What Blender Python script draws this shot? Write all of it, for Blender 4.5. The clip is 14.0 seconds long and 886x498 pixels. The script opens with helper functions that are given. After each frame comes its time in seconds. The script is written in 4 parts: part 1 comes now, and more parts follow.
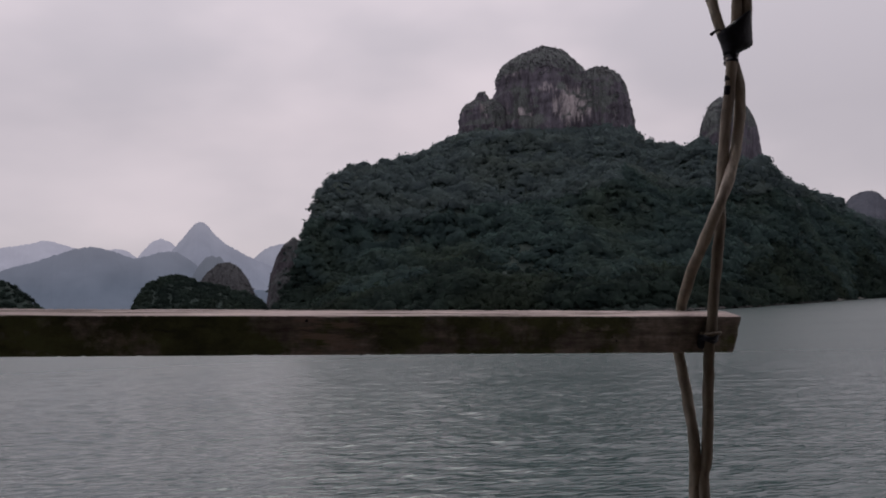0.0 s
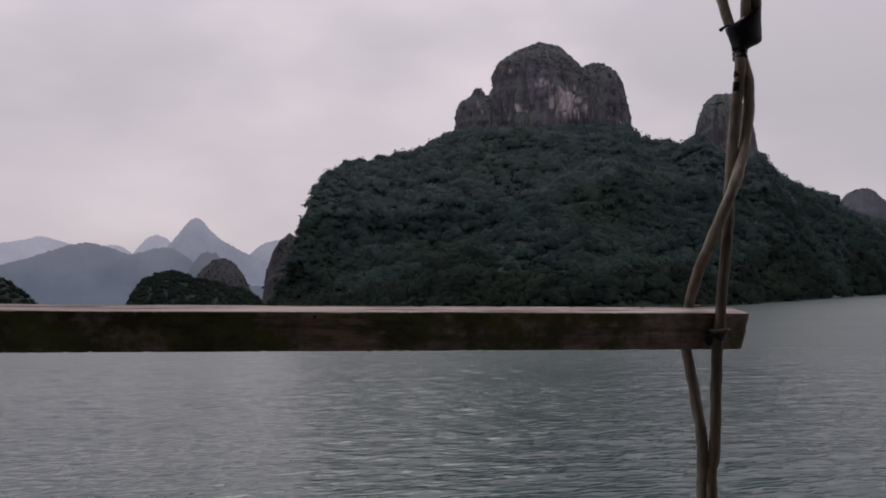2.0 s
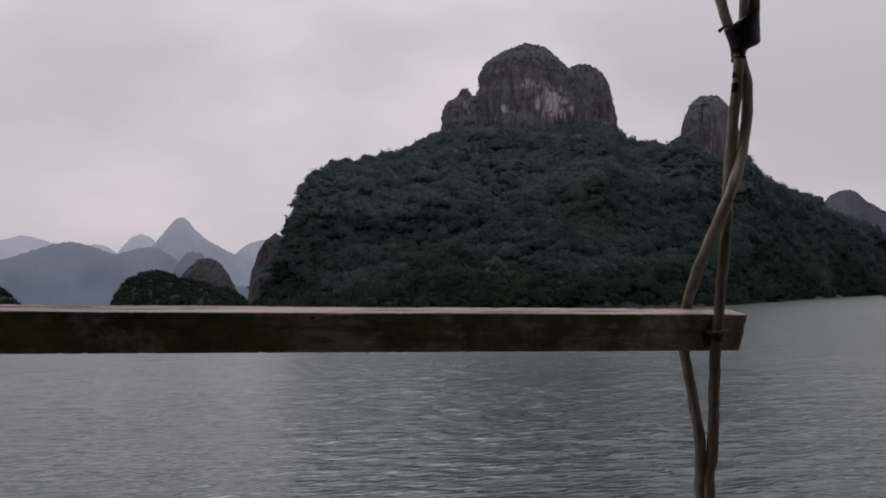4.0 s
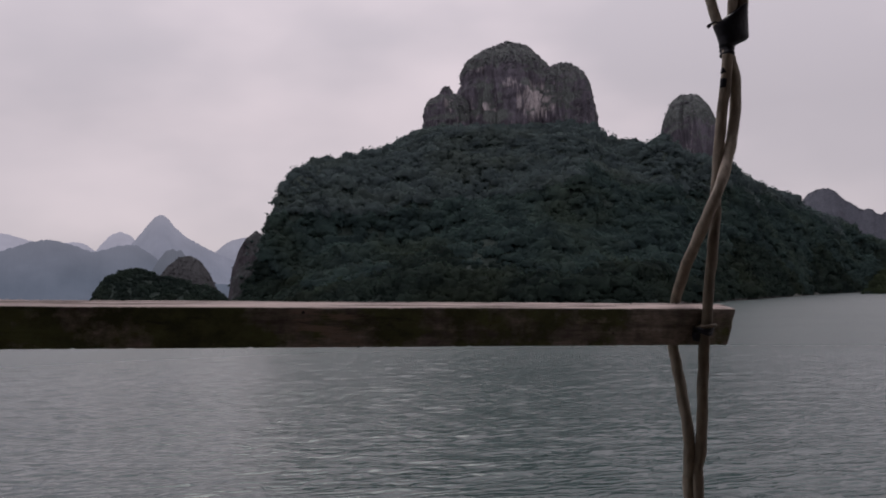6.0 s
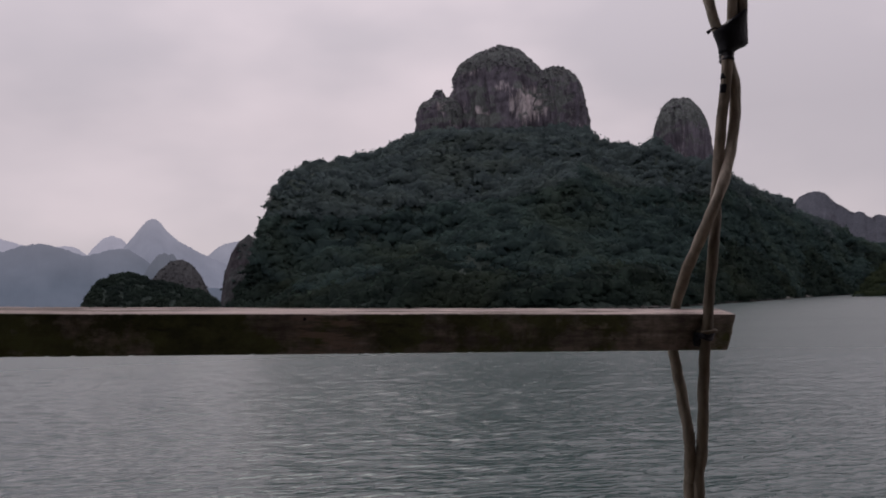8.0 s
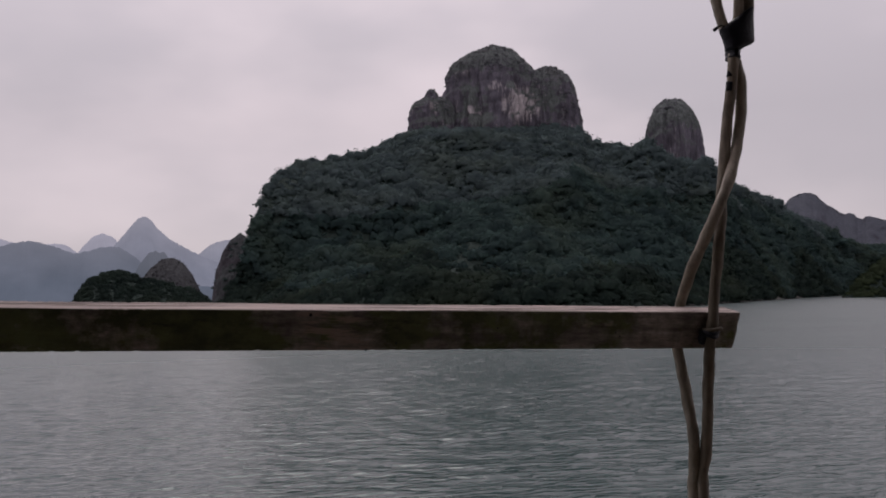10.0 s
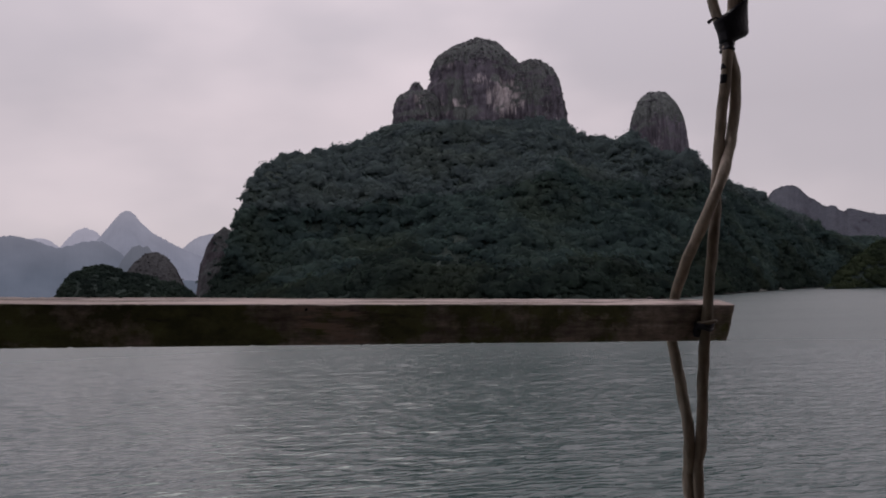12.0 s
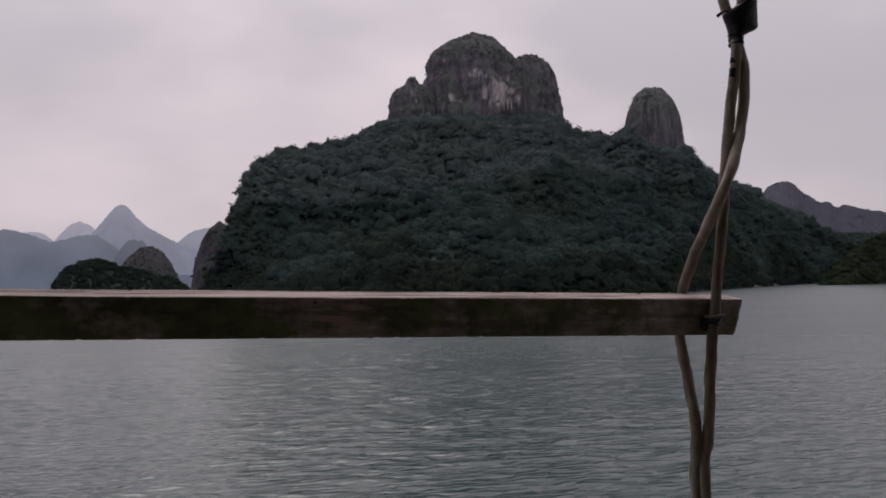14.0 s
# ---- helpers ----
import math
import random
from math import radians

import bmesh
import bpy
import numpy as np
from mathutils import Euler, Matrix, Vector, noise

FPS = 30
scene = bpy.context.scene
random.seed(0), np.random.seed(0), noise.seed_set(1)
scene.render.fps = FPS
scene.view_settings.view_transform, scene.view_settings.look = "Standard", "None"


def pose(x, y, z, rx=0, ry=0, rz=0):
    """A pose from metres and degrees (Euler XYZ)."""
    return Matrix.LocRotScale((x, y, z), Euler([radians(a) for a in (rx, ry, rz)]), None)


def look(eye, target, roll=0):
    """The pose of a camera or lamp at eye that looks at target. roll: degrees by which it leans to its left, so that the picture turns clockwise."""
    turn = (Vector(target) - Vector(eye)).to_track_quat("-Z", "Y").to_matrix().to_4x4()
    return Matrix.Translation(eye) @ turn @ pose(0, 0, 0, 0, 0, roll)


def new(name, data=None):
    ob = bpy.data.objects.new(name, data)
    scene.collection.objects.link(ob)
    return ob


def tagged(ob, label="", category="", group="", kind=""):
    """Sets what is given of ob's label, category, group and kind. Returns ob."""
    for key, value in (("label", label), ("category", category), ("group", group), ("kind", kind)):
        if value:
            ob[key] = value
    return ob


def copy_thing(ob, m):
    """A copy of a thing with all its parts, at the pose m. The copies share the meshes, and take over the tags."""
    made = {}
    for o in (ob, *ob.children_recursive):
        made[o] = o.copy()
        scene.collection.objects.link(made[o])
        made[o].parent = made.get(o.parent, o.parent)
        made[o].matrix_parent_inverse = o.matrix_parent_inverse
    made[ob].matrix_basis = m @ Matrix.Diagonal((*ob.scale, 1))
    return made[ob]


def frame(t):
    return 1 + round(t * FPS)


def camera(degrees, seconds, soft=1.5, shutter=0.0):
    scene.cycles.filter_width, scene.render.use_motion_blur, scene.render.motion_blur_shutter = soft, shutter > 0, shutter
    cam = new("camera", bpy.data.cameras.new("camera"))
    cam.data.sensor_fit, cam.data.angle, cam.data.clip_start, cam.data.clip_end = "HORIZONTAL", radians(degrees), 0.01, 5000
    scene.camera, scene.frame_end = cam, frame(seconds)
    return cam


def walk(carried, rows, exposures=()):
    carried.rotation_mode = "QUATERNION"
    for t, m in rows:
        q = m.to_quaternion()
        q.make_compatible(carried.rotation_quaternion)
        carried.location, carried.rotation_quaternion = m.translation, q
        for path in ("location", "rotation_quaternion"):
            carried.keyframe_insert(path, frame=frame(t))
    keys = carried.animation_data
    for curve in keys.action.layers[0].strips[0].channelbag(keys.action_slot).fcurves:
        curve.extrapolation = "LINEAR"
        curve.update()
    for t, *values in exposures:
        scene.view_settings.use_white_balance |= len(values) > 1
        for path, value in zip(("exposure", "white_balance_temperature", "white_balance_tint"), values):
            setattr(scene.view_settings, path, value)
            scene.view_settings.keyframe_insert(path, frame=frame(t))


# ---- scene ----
cam = camera(54.999, 14.0, soft=1.85)
PATH = [
    (0, pose(0.0607, -0.0160, 4.5014, 93.482, 1.570, 2.006)),
    (0.5, pose(0.0543, -0.0124, 4.4994, 93.364, 1.439, 2.074)),
    (1, pose(0.0478, -0.0116, 4.4994, 93.255, 1.470, 2.183)),
    (1.5, pose(0.0458, -0.0112, 4.4994, 93.261, 1.398, 1.993)),
    (2, pose(0.0437, -0.0106, 4.5015, 93.234, 1.463, 1.728)),
    (2.5, pose(0.0426, -0.0075, 4.5030, 93.250, 1.458, 1.213)),
    (5, pose(0.0193, -0.0022, 4.5019, 93.168, 1.220, 0.298)),
    (5.5, pose(0.0207, -0.0021, 4.4995, 93.103, 1.333, -0.331)),
    (6, pose(0.0143, 0.0004, 4.4987, 93.057, 1.456, -0.446)),
    (6.5, pose(0.0004, 0.0007, 4.4985, 93.278, 1.295, 0.085)),
    (7, pose(0.0072, 0.0003, 4.5004, 93.204, 1.300, -0.083)),
    (7.5, pose(0.0060, 0.0011, 4.5029, 93.284, 1.602, -0.667)),
    (10, pose(-0.0161, 0.0080, 4.4992, 93.219, 1.320, -1.488)),
    (10.5, pose(-0.0220, 0.0102, 4.5000, 93.242, 1.361, -1.593)),
    (11, pose(-0.0295, 0.0106, 4.4988, 93.200, 1.442, -1.433)),
    (11.5, pose(-0.0259, 0.0116, 4.4992, 93.026, 1.583, -1.942)),
    (12, pose(-0.0296, 0.0151, 4.5004, 92.737, 1.569, -2.472)),
    (12.5, pose(-0.0345, 0.0145, 4.5020, 92.627, 1.488, -2.569)),
    (13, pose(-0.0403, 0.0172, 4.5000, 92.556, 1.327, -2.710)),
    (13.5, pose(-0.0434, 0.0166, 4.4983, 92.564, 1.428, -2.828)),
    (14, pose(-0.0474, 0.0202, 4.4986, 92.394, 1.402, -2.796)),
]
# the clip's white balance drifts a little warmer half way
walk(cam, PATH, [(0, 0.0, 6410, 8.3), (5.2, 0.0, 6410, 8.3), (6.2, 0.0, 6470, 9.6), (7.5, 0.0, 6500, 10), (14, 0.0, 6500, 10)])

# ---------------------------------------------------------------- sky and light
SUN_ELEVATION, SUN_AZIMUTH = radians(48), radians(-10)
world = bpy.data.worlds.new("overcast_sky")
scene.world = world
world.use_nodes = True
wn, wl = world.node_tree.nodes, world.node_tree.links
wn.clear()
w_out = wn.new("ShaderNodeOutputWorld")
w_bg = wn.new("ShaderNodeBackground")
w_sky = wn.new("ShaderNodeTexSky")
w_sky.sky_type, w_sky.sun_disc = "NISHITA", False
w_sky.sun_elevation, w_sky.sun_rotation = SUN_ELEVATION, SUN_AZIMUTH
w_dim = wn.new("ShaderNodeVectorMath")
w_dim.operation = "SCALE"
w_dim.inputs["Scale"].default_value = 0.08
wl.new(w_sky.outputs[0], w_dim.inputs[0])
w_co = wn.new("ShaderNodeTexCoord")
w_map = wn.new("ShaderNodeMapping")
w_map.inputs["Scale"].default_value = (0.9, 0.9, 1.9)
w_map.inputs["Location"].default_value = (0.35, 0.1, 0.22)
wl.new(w_co.outputs["Generated"], w_map.inputs["Vector"])
w_n1 = wn.new("ShaderNodeTexNoise")
w_n1.inputs["Scale"].default_value, w_n1.inputs["Detail"].default_value = 3.4, 4.0
w_n1.inputs["Roughness"].default_value = 0.45
wl.new(w_map.outputs[0], w_n1.inputs["Vector"])


def world_math(op, a, b):
    nd = wn.new("ShaderNodeMath")
    nd.operation = op
    for i, v in enumerate((a, b)):
        if isinstance(v, (int, float)):
            nd.inputs[i].default_value = v
        else:
            wl.new(v, nd.inputs[i])
    return nd.outputs[0]


# the veil of cloud is thinnest, and brightest, below the hidden sun, and brightens towards the zenith
w_dot = wn.new("ShaderNodeVectorMath")
w_dot.operation = "DOT_PRODUCT"
w_dot.inputs[1].default_value = (-0.08, 0.965, 0.26)
wl.new(w_co.outputs["Generated"], w_dot.inputs[0])
w_sep = wn.new("ShaderNodeSeparateXYZ")
wl.new(w_co.outputs["Generated"], w_sep.inputs[0])
w_glow = wn.new("ShaderNodeMapRange")
w_glow.interpolation_type = "SMOOTHSTEP"
w_glow.inputs["From Min"].default_value, w_glow.inputs["From Max"].default_value = 0.955, 1.0
wl.new(w_dot.outputs["Value"], w_glow.inputs["Value"])
w_tone = world_math("ADD", world_math("MULTIPLY", w_n1.outputs["Fac"], 0.8), world_math("MULTIPLY", w_glow.outputs[0], 0.13))
w_ramp = wn.new("ShaderNodeValToRGB")
w_ramp.color_ramp.interpolation = "EASE"
w_ramp.color_ramp.elements[0].position, w_ramp.color_ramp.elements[0].color = 0.30, (0.512, 0.458, 0.499, 1)
w_ramp.color_ramp.elements[1].position, w_ramp.color_ramp.elements[1].color = 0.66, (0.712, 0.613, 0.653, 1)
wl.new(w_tone, w_ramp.inputs[0])
w_mix = wn.new("ShaderNodeMixRGB")
w_mix.inputs[0].default_value = 0.94
wl.new(w_dim.outputs[0], w_mix.inputs[1])
wl.new(w_ramp.outputs[0], w_mix.inputs[2])
wl.new(w_mix.outputs[0], w_bg.inputs["Color"])
w_up = world_math("MAXIMUM", world_math("SUBTRACT", w_sep.outputs["Z"], 0.20), 0.0)
wl.new(world_math("ADD", 1.0, world_math("MULTIPLY", w_up, 1.3)), w_bg.inputs["Strength"])
wl.new(w_bg.outputs[0], w_out.inputs["Surface"])

sun = new("sun", bpy.data.lights.new("sun", "SUN"))
sun.data.energy, sun.data.angle, sun.data.color = 0.5, radians(25), (1.0, 0.96, 0.92)
sun_from = Vector((math.sin(SUN_AZIMUTH) * math.cos(SUN_ELEVATION), math.cos(SUN_AZIMUTH) * math.cos(SUN_ELEVATION), math.sin(SUN_ELEVATION)))
sun.matrix_world = look(sun_from * 900, (0, 0, 0))


# ---------------------------------------------------------------- materials
class Mat:
    """A small wrapper for building node materials."""

    def __init__(self, name, rough=0.8):
        self.m = bpy.data.materials.new(name)
        self.m.use_nodes = True
        self.n, self.l = self.m.node_tree.nodes, self.m.node_tree.links
        self.b = self.n["Principled BSDF"]
        self.b.inputs["Roughness"].default_value = rough
        self.co = self.n.new("ShaderNodeTexCoord")

    def node(self, kind, **values):
        nd = self.n.new(kind)
        for key, v in values.items():
            nd.inputs[key].default_value = v
        return nd

    def noise(self, scale, detail=4.0, stretch=(1, 1, 1), rough=0.55, space="Object"):
        mp = self.node("ShaderNodeMapping", Scale=stretch)
        self.l.new(self.co.outputs[space], mp.inputs["Vector"])
        nz = self.node("ShaderNodeTexNoise", Scale=scale, Detail=detail, Roughness=rough)
        self.l.new(mp.outputs[0], nz.inputs["Vector"])
        return nz.outputs["Fac"]

    def ramp(self, fac, *stops):
        r = self.n.new("ShaderNodeValToRGB")
        while len(r.color_ramp.elements) < len(stops):
            r.color_ramp.elements.new(0.5)
        for e, (p, c) in zip(r.color_ramp.elements, stops):
            e.position = p
            e.color = (*c, 1) if isinstance(c, tuple) else (c, c, c, 1)
        self.l.new(fac, r.inputs[0])
        return r.outputs[0]

    def mix(self, fac, a, b, how="MIX"):
        x = self.n.new("ShaderNodeMixRGB")
        x.blend_type = how
        for i, v in enumerate((fac, a, b)):
            if isinstance(v, (int, float)):
                x.inputs[i].default_value = v if i == 0 else (v, v, v, 1)
            elif isinstance(v, tuple):
                x.inputs[i].default_value = (*v, 1)
            else:
                self.l.new(v, x.inputs[i])
        return x.outputs[0]

    def color(self, c):
        self.l.new(c, self.b.inputs["Base Color"])
        return self

    def bump(self, height, distance, strength=1.0):
        bp = self.node("ShaderNodeBump", Strength=strength, Distance=distance)
        self.l.new(height, bp.inputs["Height"])
        self.l.new(bp.outputs[0], self.b.inputs["Normal"])
        return self

    def normal_z(self):
        g = self.n.new("ShaderNodeNewGeometry")
        s = self.n.new("ShaderNodeSeparateXYZ")
        self.l.new(g.outputs["Normal"], s.inputs[0])
        return s.outputs["Z"]

    def math(self, op, a, b):
        x = self.n.new("ShaderNodeMath")
        x.operation = op
        for i, v in enumerate((a, b)):
            if isinstance(v, (int, float)):
                x.inputs[i].default_value = v
            else:
                self.l.new(v, x.inputs[i])
        return x.outputs[0]


def limestone(name, dark, pale, green, green_from=0.50, scars=(), paleness=0.0):
    """Weathered karst: lichen-stained rock, pale vertical drip streaks, scrub on the flatter ledges. scars: (x, y, z, radius) of fresh pale faces."""
    k = Mat(name, 0.92)
    streak = k.noise(0.55, 5, (1.0, 1.0, 0.15), 0.66)
    patch = k.noise(0.055, 3, (1, 1, 0.9))
    fine = k.noise(0.9, 5, (1, 1, 0.45), 0.6)
    crack = k.noise(0.26, 5, (1, 1, 0.22), 0.7)
    tone = k.math("ADD", k.math("MULTIPLY", streak, 0.9), k.math("MULTIPLY", patch, 0.25))
    for x, y, z, radius in scars:
        away = k.n.new("ShaderNodeVectorMath")
        away.operation = "DISTANCE"
        away.inputs[1].default_value = (x, y, z)
        k.l.new(k.co.outputs["Object"], away.inputs[0])
        near = k.node("ShaderNodeMapRange", **{"From Min": radius, "From Max": radius * 0.35, "To Min": 0.0, "To Max": 0.11 + 0.0115 * radius})
        k.l.new(away.outputs["Value"], near.inputs["Value"])
        tone = k.math("ADD", tone, near.outputs[0])
    rock = k.mix(k.ramp(k.math("ADD", tone, paleness), (0.66, 0.0), (0.84, 1.0)), dark, pale)
    rock = k.mix(0.75, rock, k.ramp(crack, (0.38, 0.42), (0.58, 1.15)), "MULTIPLY")
    rock = k.mix(0.45, rock, k.ramp(fine, (0.3, 0.35), (0.7, 1.1)), "MULTIPLY")
    scrub = k.ramp(fine, (0.3, tuple(c * 0.6 for c in green)), (0.72, tuple(c * 1.5 for c in green)))
    ledge = k.math("ADD", k.normal_z(), k.math("MULTIPLY", k.math("SUBTRACT", patch, 0.5), 2.2))
    k.color(k.mix(k.ramp(ledge, (green_from - 0.12, 0.0), (green_from + 0.12, 1.0)), rock, scrub))
    k.b.inputs["Specular IOR Level"].default_value = 0.1
    k.bump(k.mix(0.5, streak, fine), 1.2)
    return k.m


def foliage(name, low, high, olive, relief=1.0):
    k = Mat(name, 0.75)
    big = k.noise(0.035, 3)
    mid = k.noise(0.13, 3)
    g = k.n.new("ShaderNodeNewGeometry")
    fine = k.noise(2.2, 3)
    leaf = k.mix(k.ramp(mid, (0.38, 0.0), (0.62, 1.0)), tuple(0.88 * c for c in low), tuple(1.06 * c for c in high))
    leaf = k.mix(k.ramp(big, (0.48, 0.0), (0.70, 0.7)), leaf, olive)
    leaf = k.mix(0.10, leaf, k.ramp(fine, (0.32, 0.35), (0.68, 1.25)), "MULTIPLY")
    leaf = k.mix(0.25, leaf, k.ramp(g.outputs["Random Per Island"], (0.0, 0.85), (1.0, 1.06)), "MULTIPLY")
    k.color(leaf)
    k.bump(k.noise(1.3, 4, rough=0.65), 1.1, relief)
    k.b.inputs["Specular IOR Level"].default_value = 0.03
    # thin leaves let the sky's light through to the shaded side
    through_leaf = k.n.new("ShaderNodeBsdfTranslucent")
    k.l.new(k.mix(1.0, leaf, (1.25, 1.25, 1.2), "MULTIPLY"), through_leaf.inputs["Color"])
    both = k.n.new("ShaderNodeMixShader")
    both.inputs[0].default_value = 0.45
    k.l.new(k.b.outputs[0], both.inputs[1])
    k.l.new(through_leaf.outputs[0], both.inputs[2])
    k.l.new(both.outputs[0], k.n["Material Output"].inputs["Surface"])
    return k.m


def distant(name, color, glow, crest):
    """A far hillside, the haze of miles of damp air painted into colour and glow: only broad tone differences are left.
    """
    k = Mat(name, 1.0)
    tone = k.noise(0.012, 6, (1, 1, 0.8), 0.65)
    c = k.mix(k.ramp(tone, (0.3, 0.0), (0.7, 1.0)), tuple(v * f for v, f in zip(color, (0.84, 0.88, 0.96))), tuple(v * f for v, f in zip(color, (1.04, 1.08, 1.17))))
    # painted haze: the colour pales towards the crests, as under low cloud
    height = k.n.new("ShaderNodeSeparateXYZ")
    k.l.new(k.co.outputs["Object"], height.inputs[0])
    crest_haze = k.node("ShaderNodeMapRange", **{"From Min": crest * 0.30, "From Max": crest * 1.05, "To Min": 0.0, "To Max": min(0.22, crest / 800.0 + 0.02)})
    k.l.new(k.math("ADD", height.outputs["Z"], k.math("MULTIPLY", k.math("SUBTRACT", k.noise(0.006, 3), 0.5), crest * 0.5)), crest_haze.inputs["Value"])
    c = k.mix(crest_haze.outputs[0], c, (0.44, 0.395, 0.44))
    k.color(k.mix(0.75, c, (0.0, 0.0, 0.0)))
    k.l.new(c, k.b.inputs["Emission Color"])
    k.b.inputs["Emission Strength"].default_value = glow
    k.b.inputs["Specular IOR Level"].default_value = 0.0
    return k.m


M_ROCK = limestone("limestone", (0.144, 0.134, 0.163), (0.60, 0.545, 0.56), (0.098, 0.110, 0.108), 0.22,
                   ((61, 486, 116, 15), (45, 485, 125, 6), (25, 490, 136, 7), (11, 486, 115, 6), (31, 485, 109, 8), (130, 428, 73, 4)))
M_CLIFF = limestone("brown_cliff", (0.056, 0.052, 0.060), (0.100, 0.093, 0.098), (0.046, 0.050, 0.052), 0.45)
M_SLOPE = limestone("wooded_limestone", (0.032, 0.039, 0.037), (0.048, 0.053, 0.051), (0.027, 0.039, 0.034), -0.1)
# leaf colours grow paler and greyer up the mountain: haze painted in
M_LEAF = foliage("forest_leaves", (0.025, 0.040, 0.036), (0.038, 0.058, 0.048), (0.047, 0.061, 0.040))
M_SLOPE_LEAF_HAZED = foliage("hazed_slope_leaves", (0.044, 0.071, 0.072), (0.059, 0.095, 0.088), (0.071, 0.099, 0.075))
M_SCRUB_HAZED = foliage("hazed_ridge_scrub", (0.082, 0.113, 0.121), (0.099, 0.136, 0.138), (0.109, 0.140, 0.124))
M_CLIFF_SCRUB_HAZED = foliage("hazed_cliff_scrub", (0.160, 0.161, 0.187), (0.180, 0.185, 0.200), (0.188, 0.196, 0.184), 0.3)
M_LEAF_NEAR = foliage("shore_leaves", (0.026, 0.040, 0.026), (0.050, 0.070, 0.040), (0.056, 0.072, 0.038))


def water_material():
    k = Mat("sea_water", 0.06)
    k.b.inputs["IOR"].default_value = 1.35
    body = k.noise(0.02, 3)
    k.color(k.mix(body, (0.028, 0.052, 0.051), (0.040, 0.068, 0.064)))
    # ripples merge into gloss far off from the sheltered water by the boat
    ln = k.n.new("ShaderNodeVectorMath")
    ln.operation = "LENGTH"
    k.l.new(k.co.outputs["Object"], ln.inputs[0])
    far = k.node("ShaderNodeMapRange", **{"From Min": 14.0, "From Max": 75.0, "To Min": 0.07, "To Max": 0.29})
    k.l.new(ln.outputs["Value"], far.inputs["Value"])
    k.l.new(far.outputs[0], k.b.inputs["Roughness"])

    def ripples(scale, angle, distortion):
        mp = k.node("ShaderNodeMapping", Rotation=(0, 0, angle))
        k.l.new(k.co.outputs["Object"], mp.inputs["Vector"])
        wv = k.node("ShaderNodeTexWave", Scale=scale, Distortion=distortion, Detail=2.0)
        wv.inputs["Detail Scale"].default_value = 1.0
        wv.wave_type, wv.bands_direction = "BANDS", "Y"
        k.l.new(mp.outputs[0], wv.inputs["Vector"])
        return wv.outputs["Fac"]

    chop = k.mix(0.5, ripples(0.55, 0.12, 6.0), ripples(1.15, -0.18, 7.0))
    small = k.noise(4.0, 4, (0.42, 1.0, 1.0), 0.6)
    crests = k.ramp(k.mix(0.5, chop, small), (0.22, 0.0), (0.46, 0.70), (0.75, 1.0))
    gust = k.ramp(k.noise(0.045, 3, (0.45, 1.0, 1.0), 0.55), (0.40, 0.65), (0.60, 1.15))
    k.bump(k.mix(1.0, crests, gust, "MULTIPLY"), 0.034)
    return k.m


M_WATER = water_material()


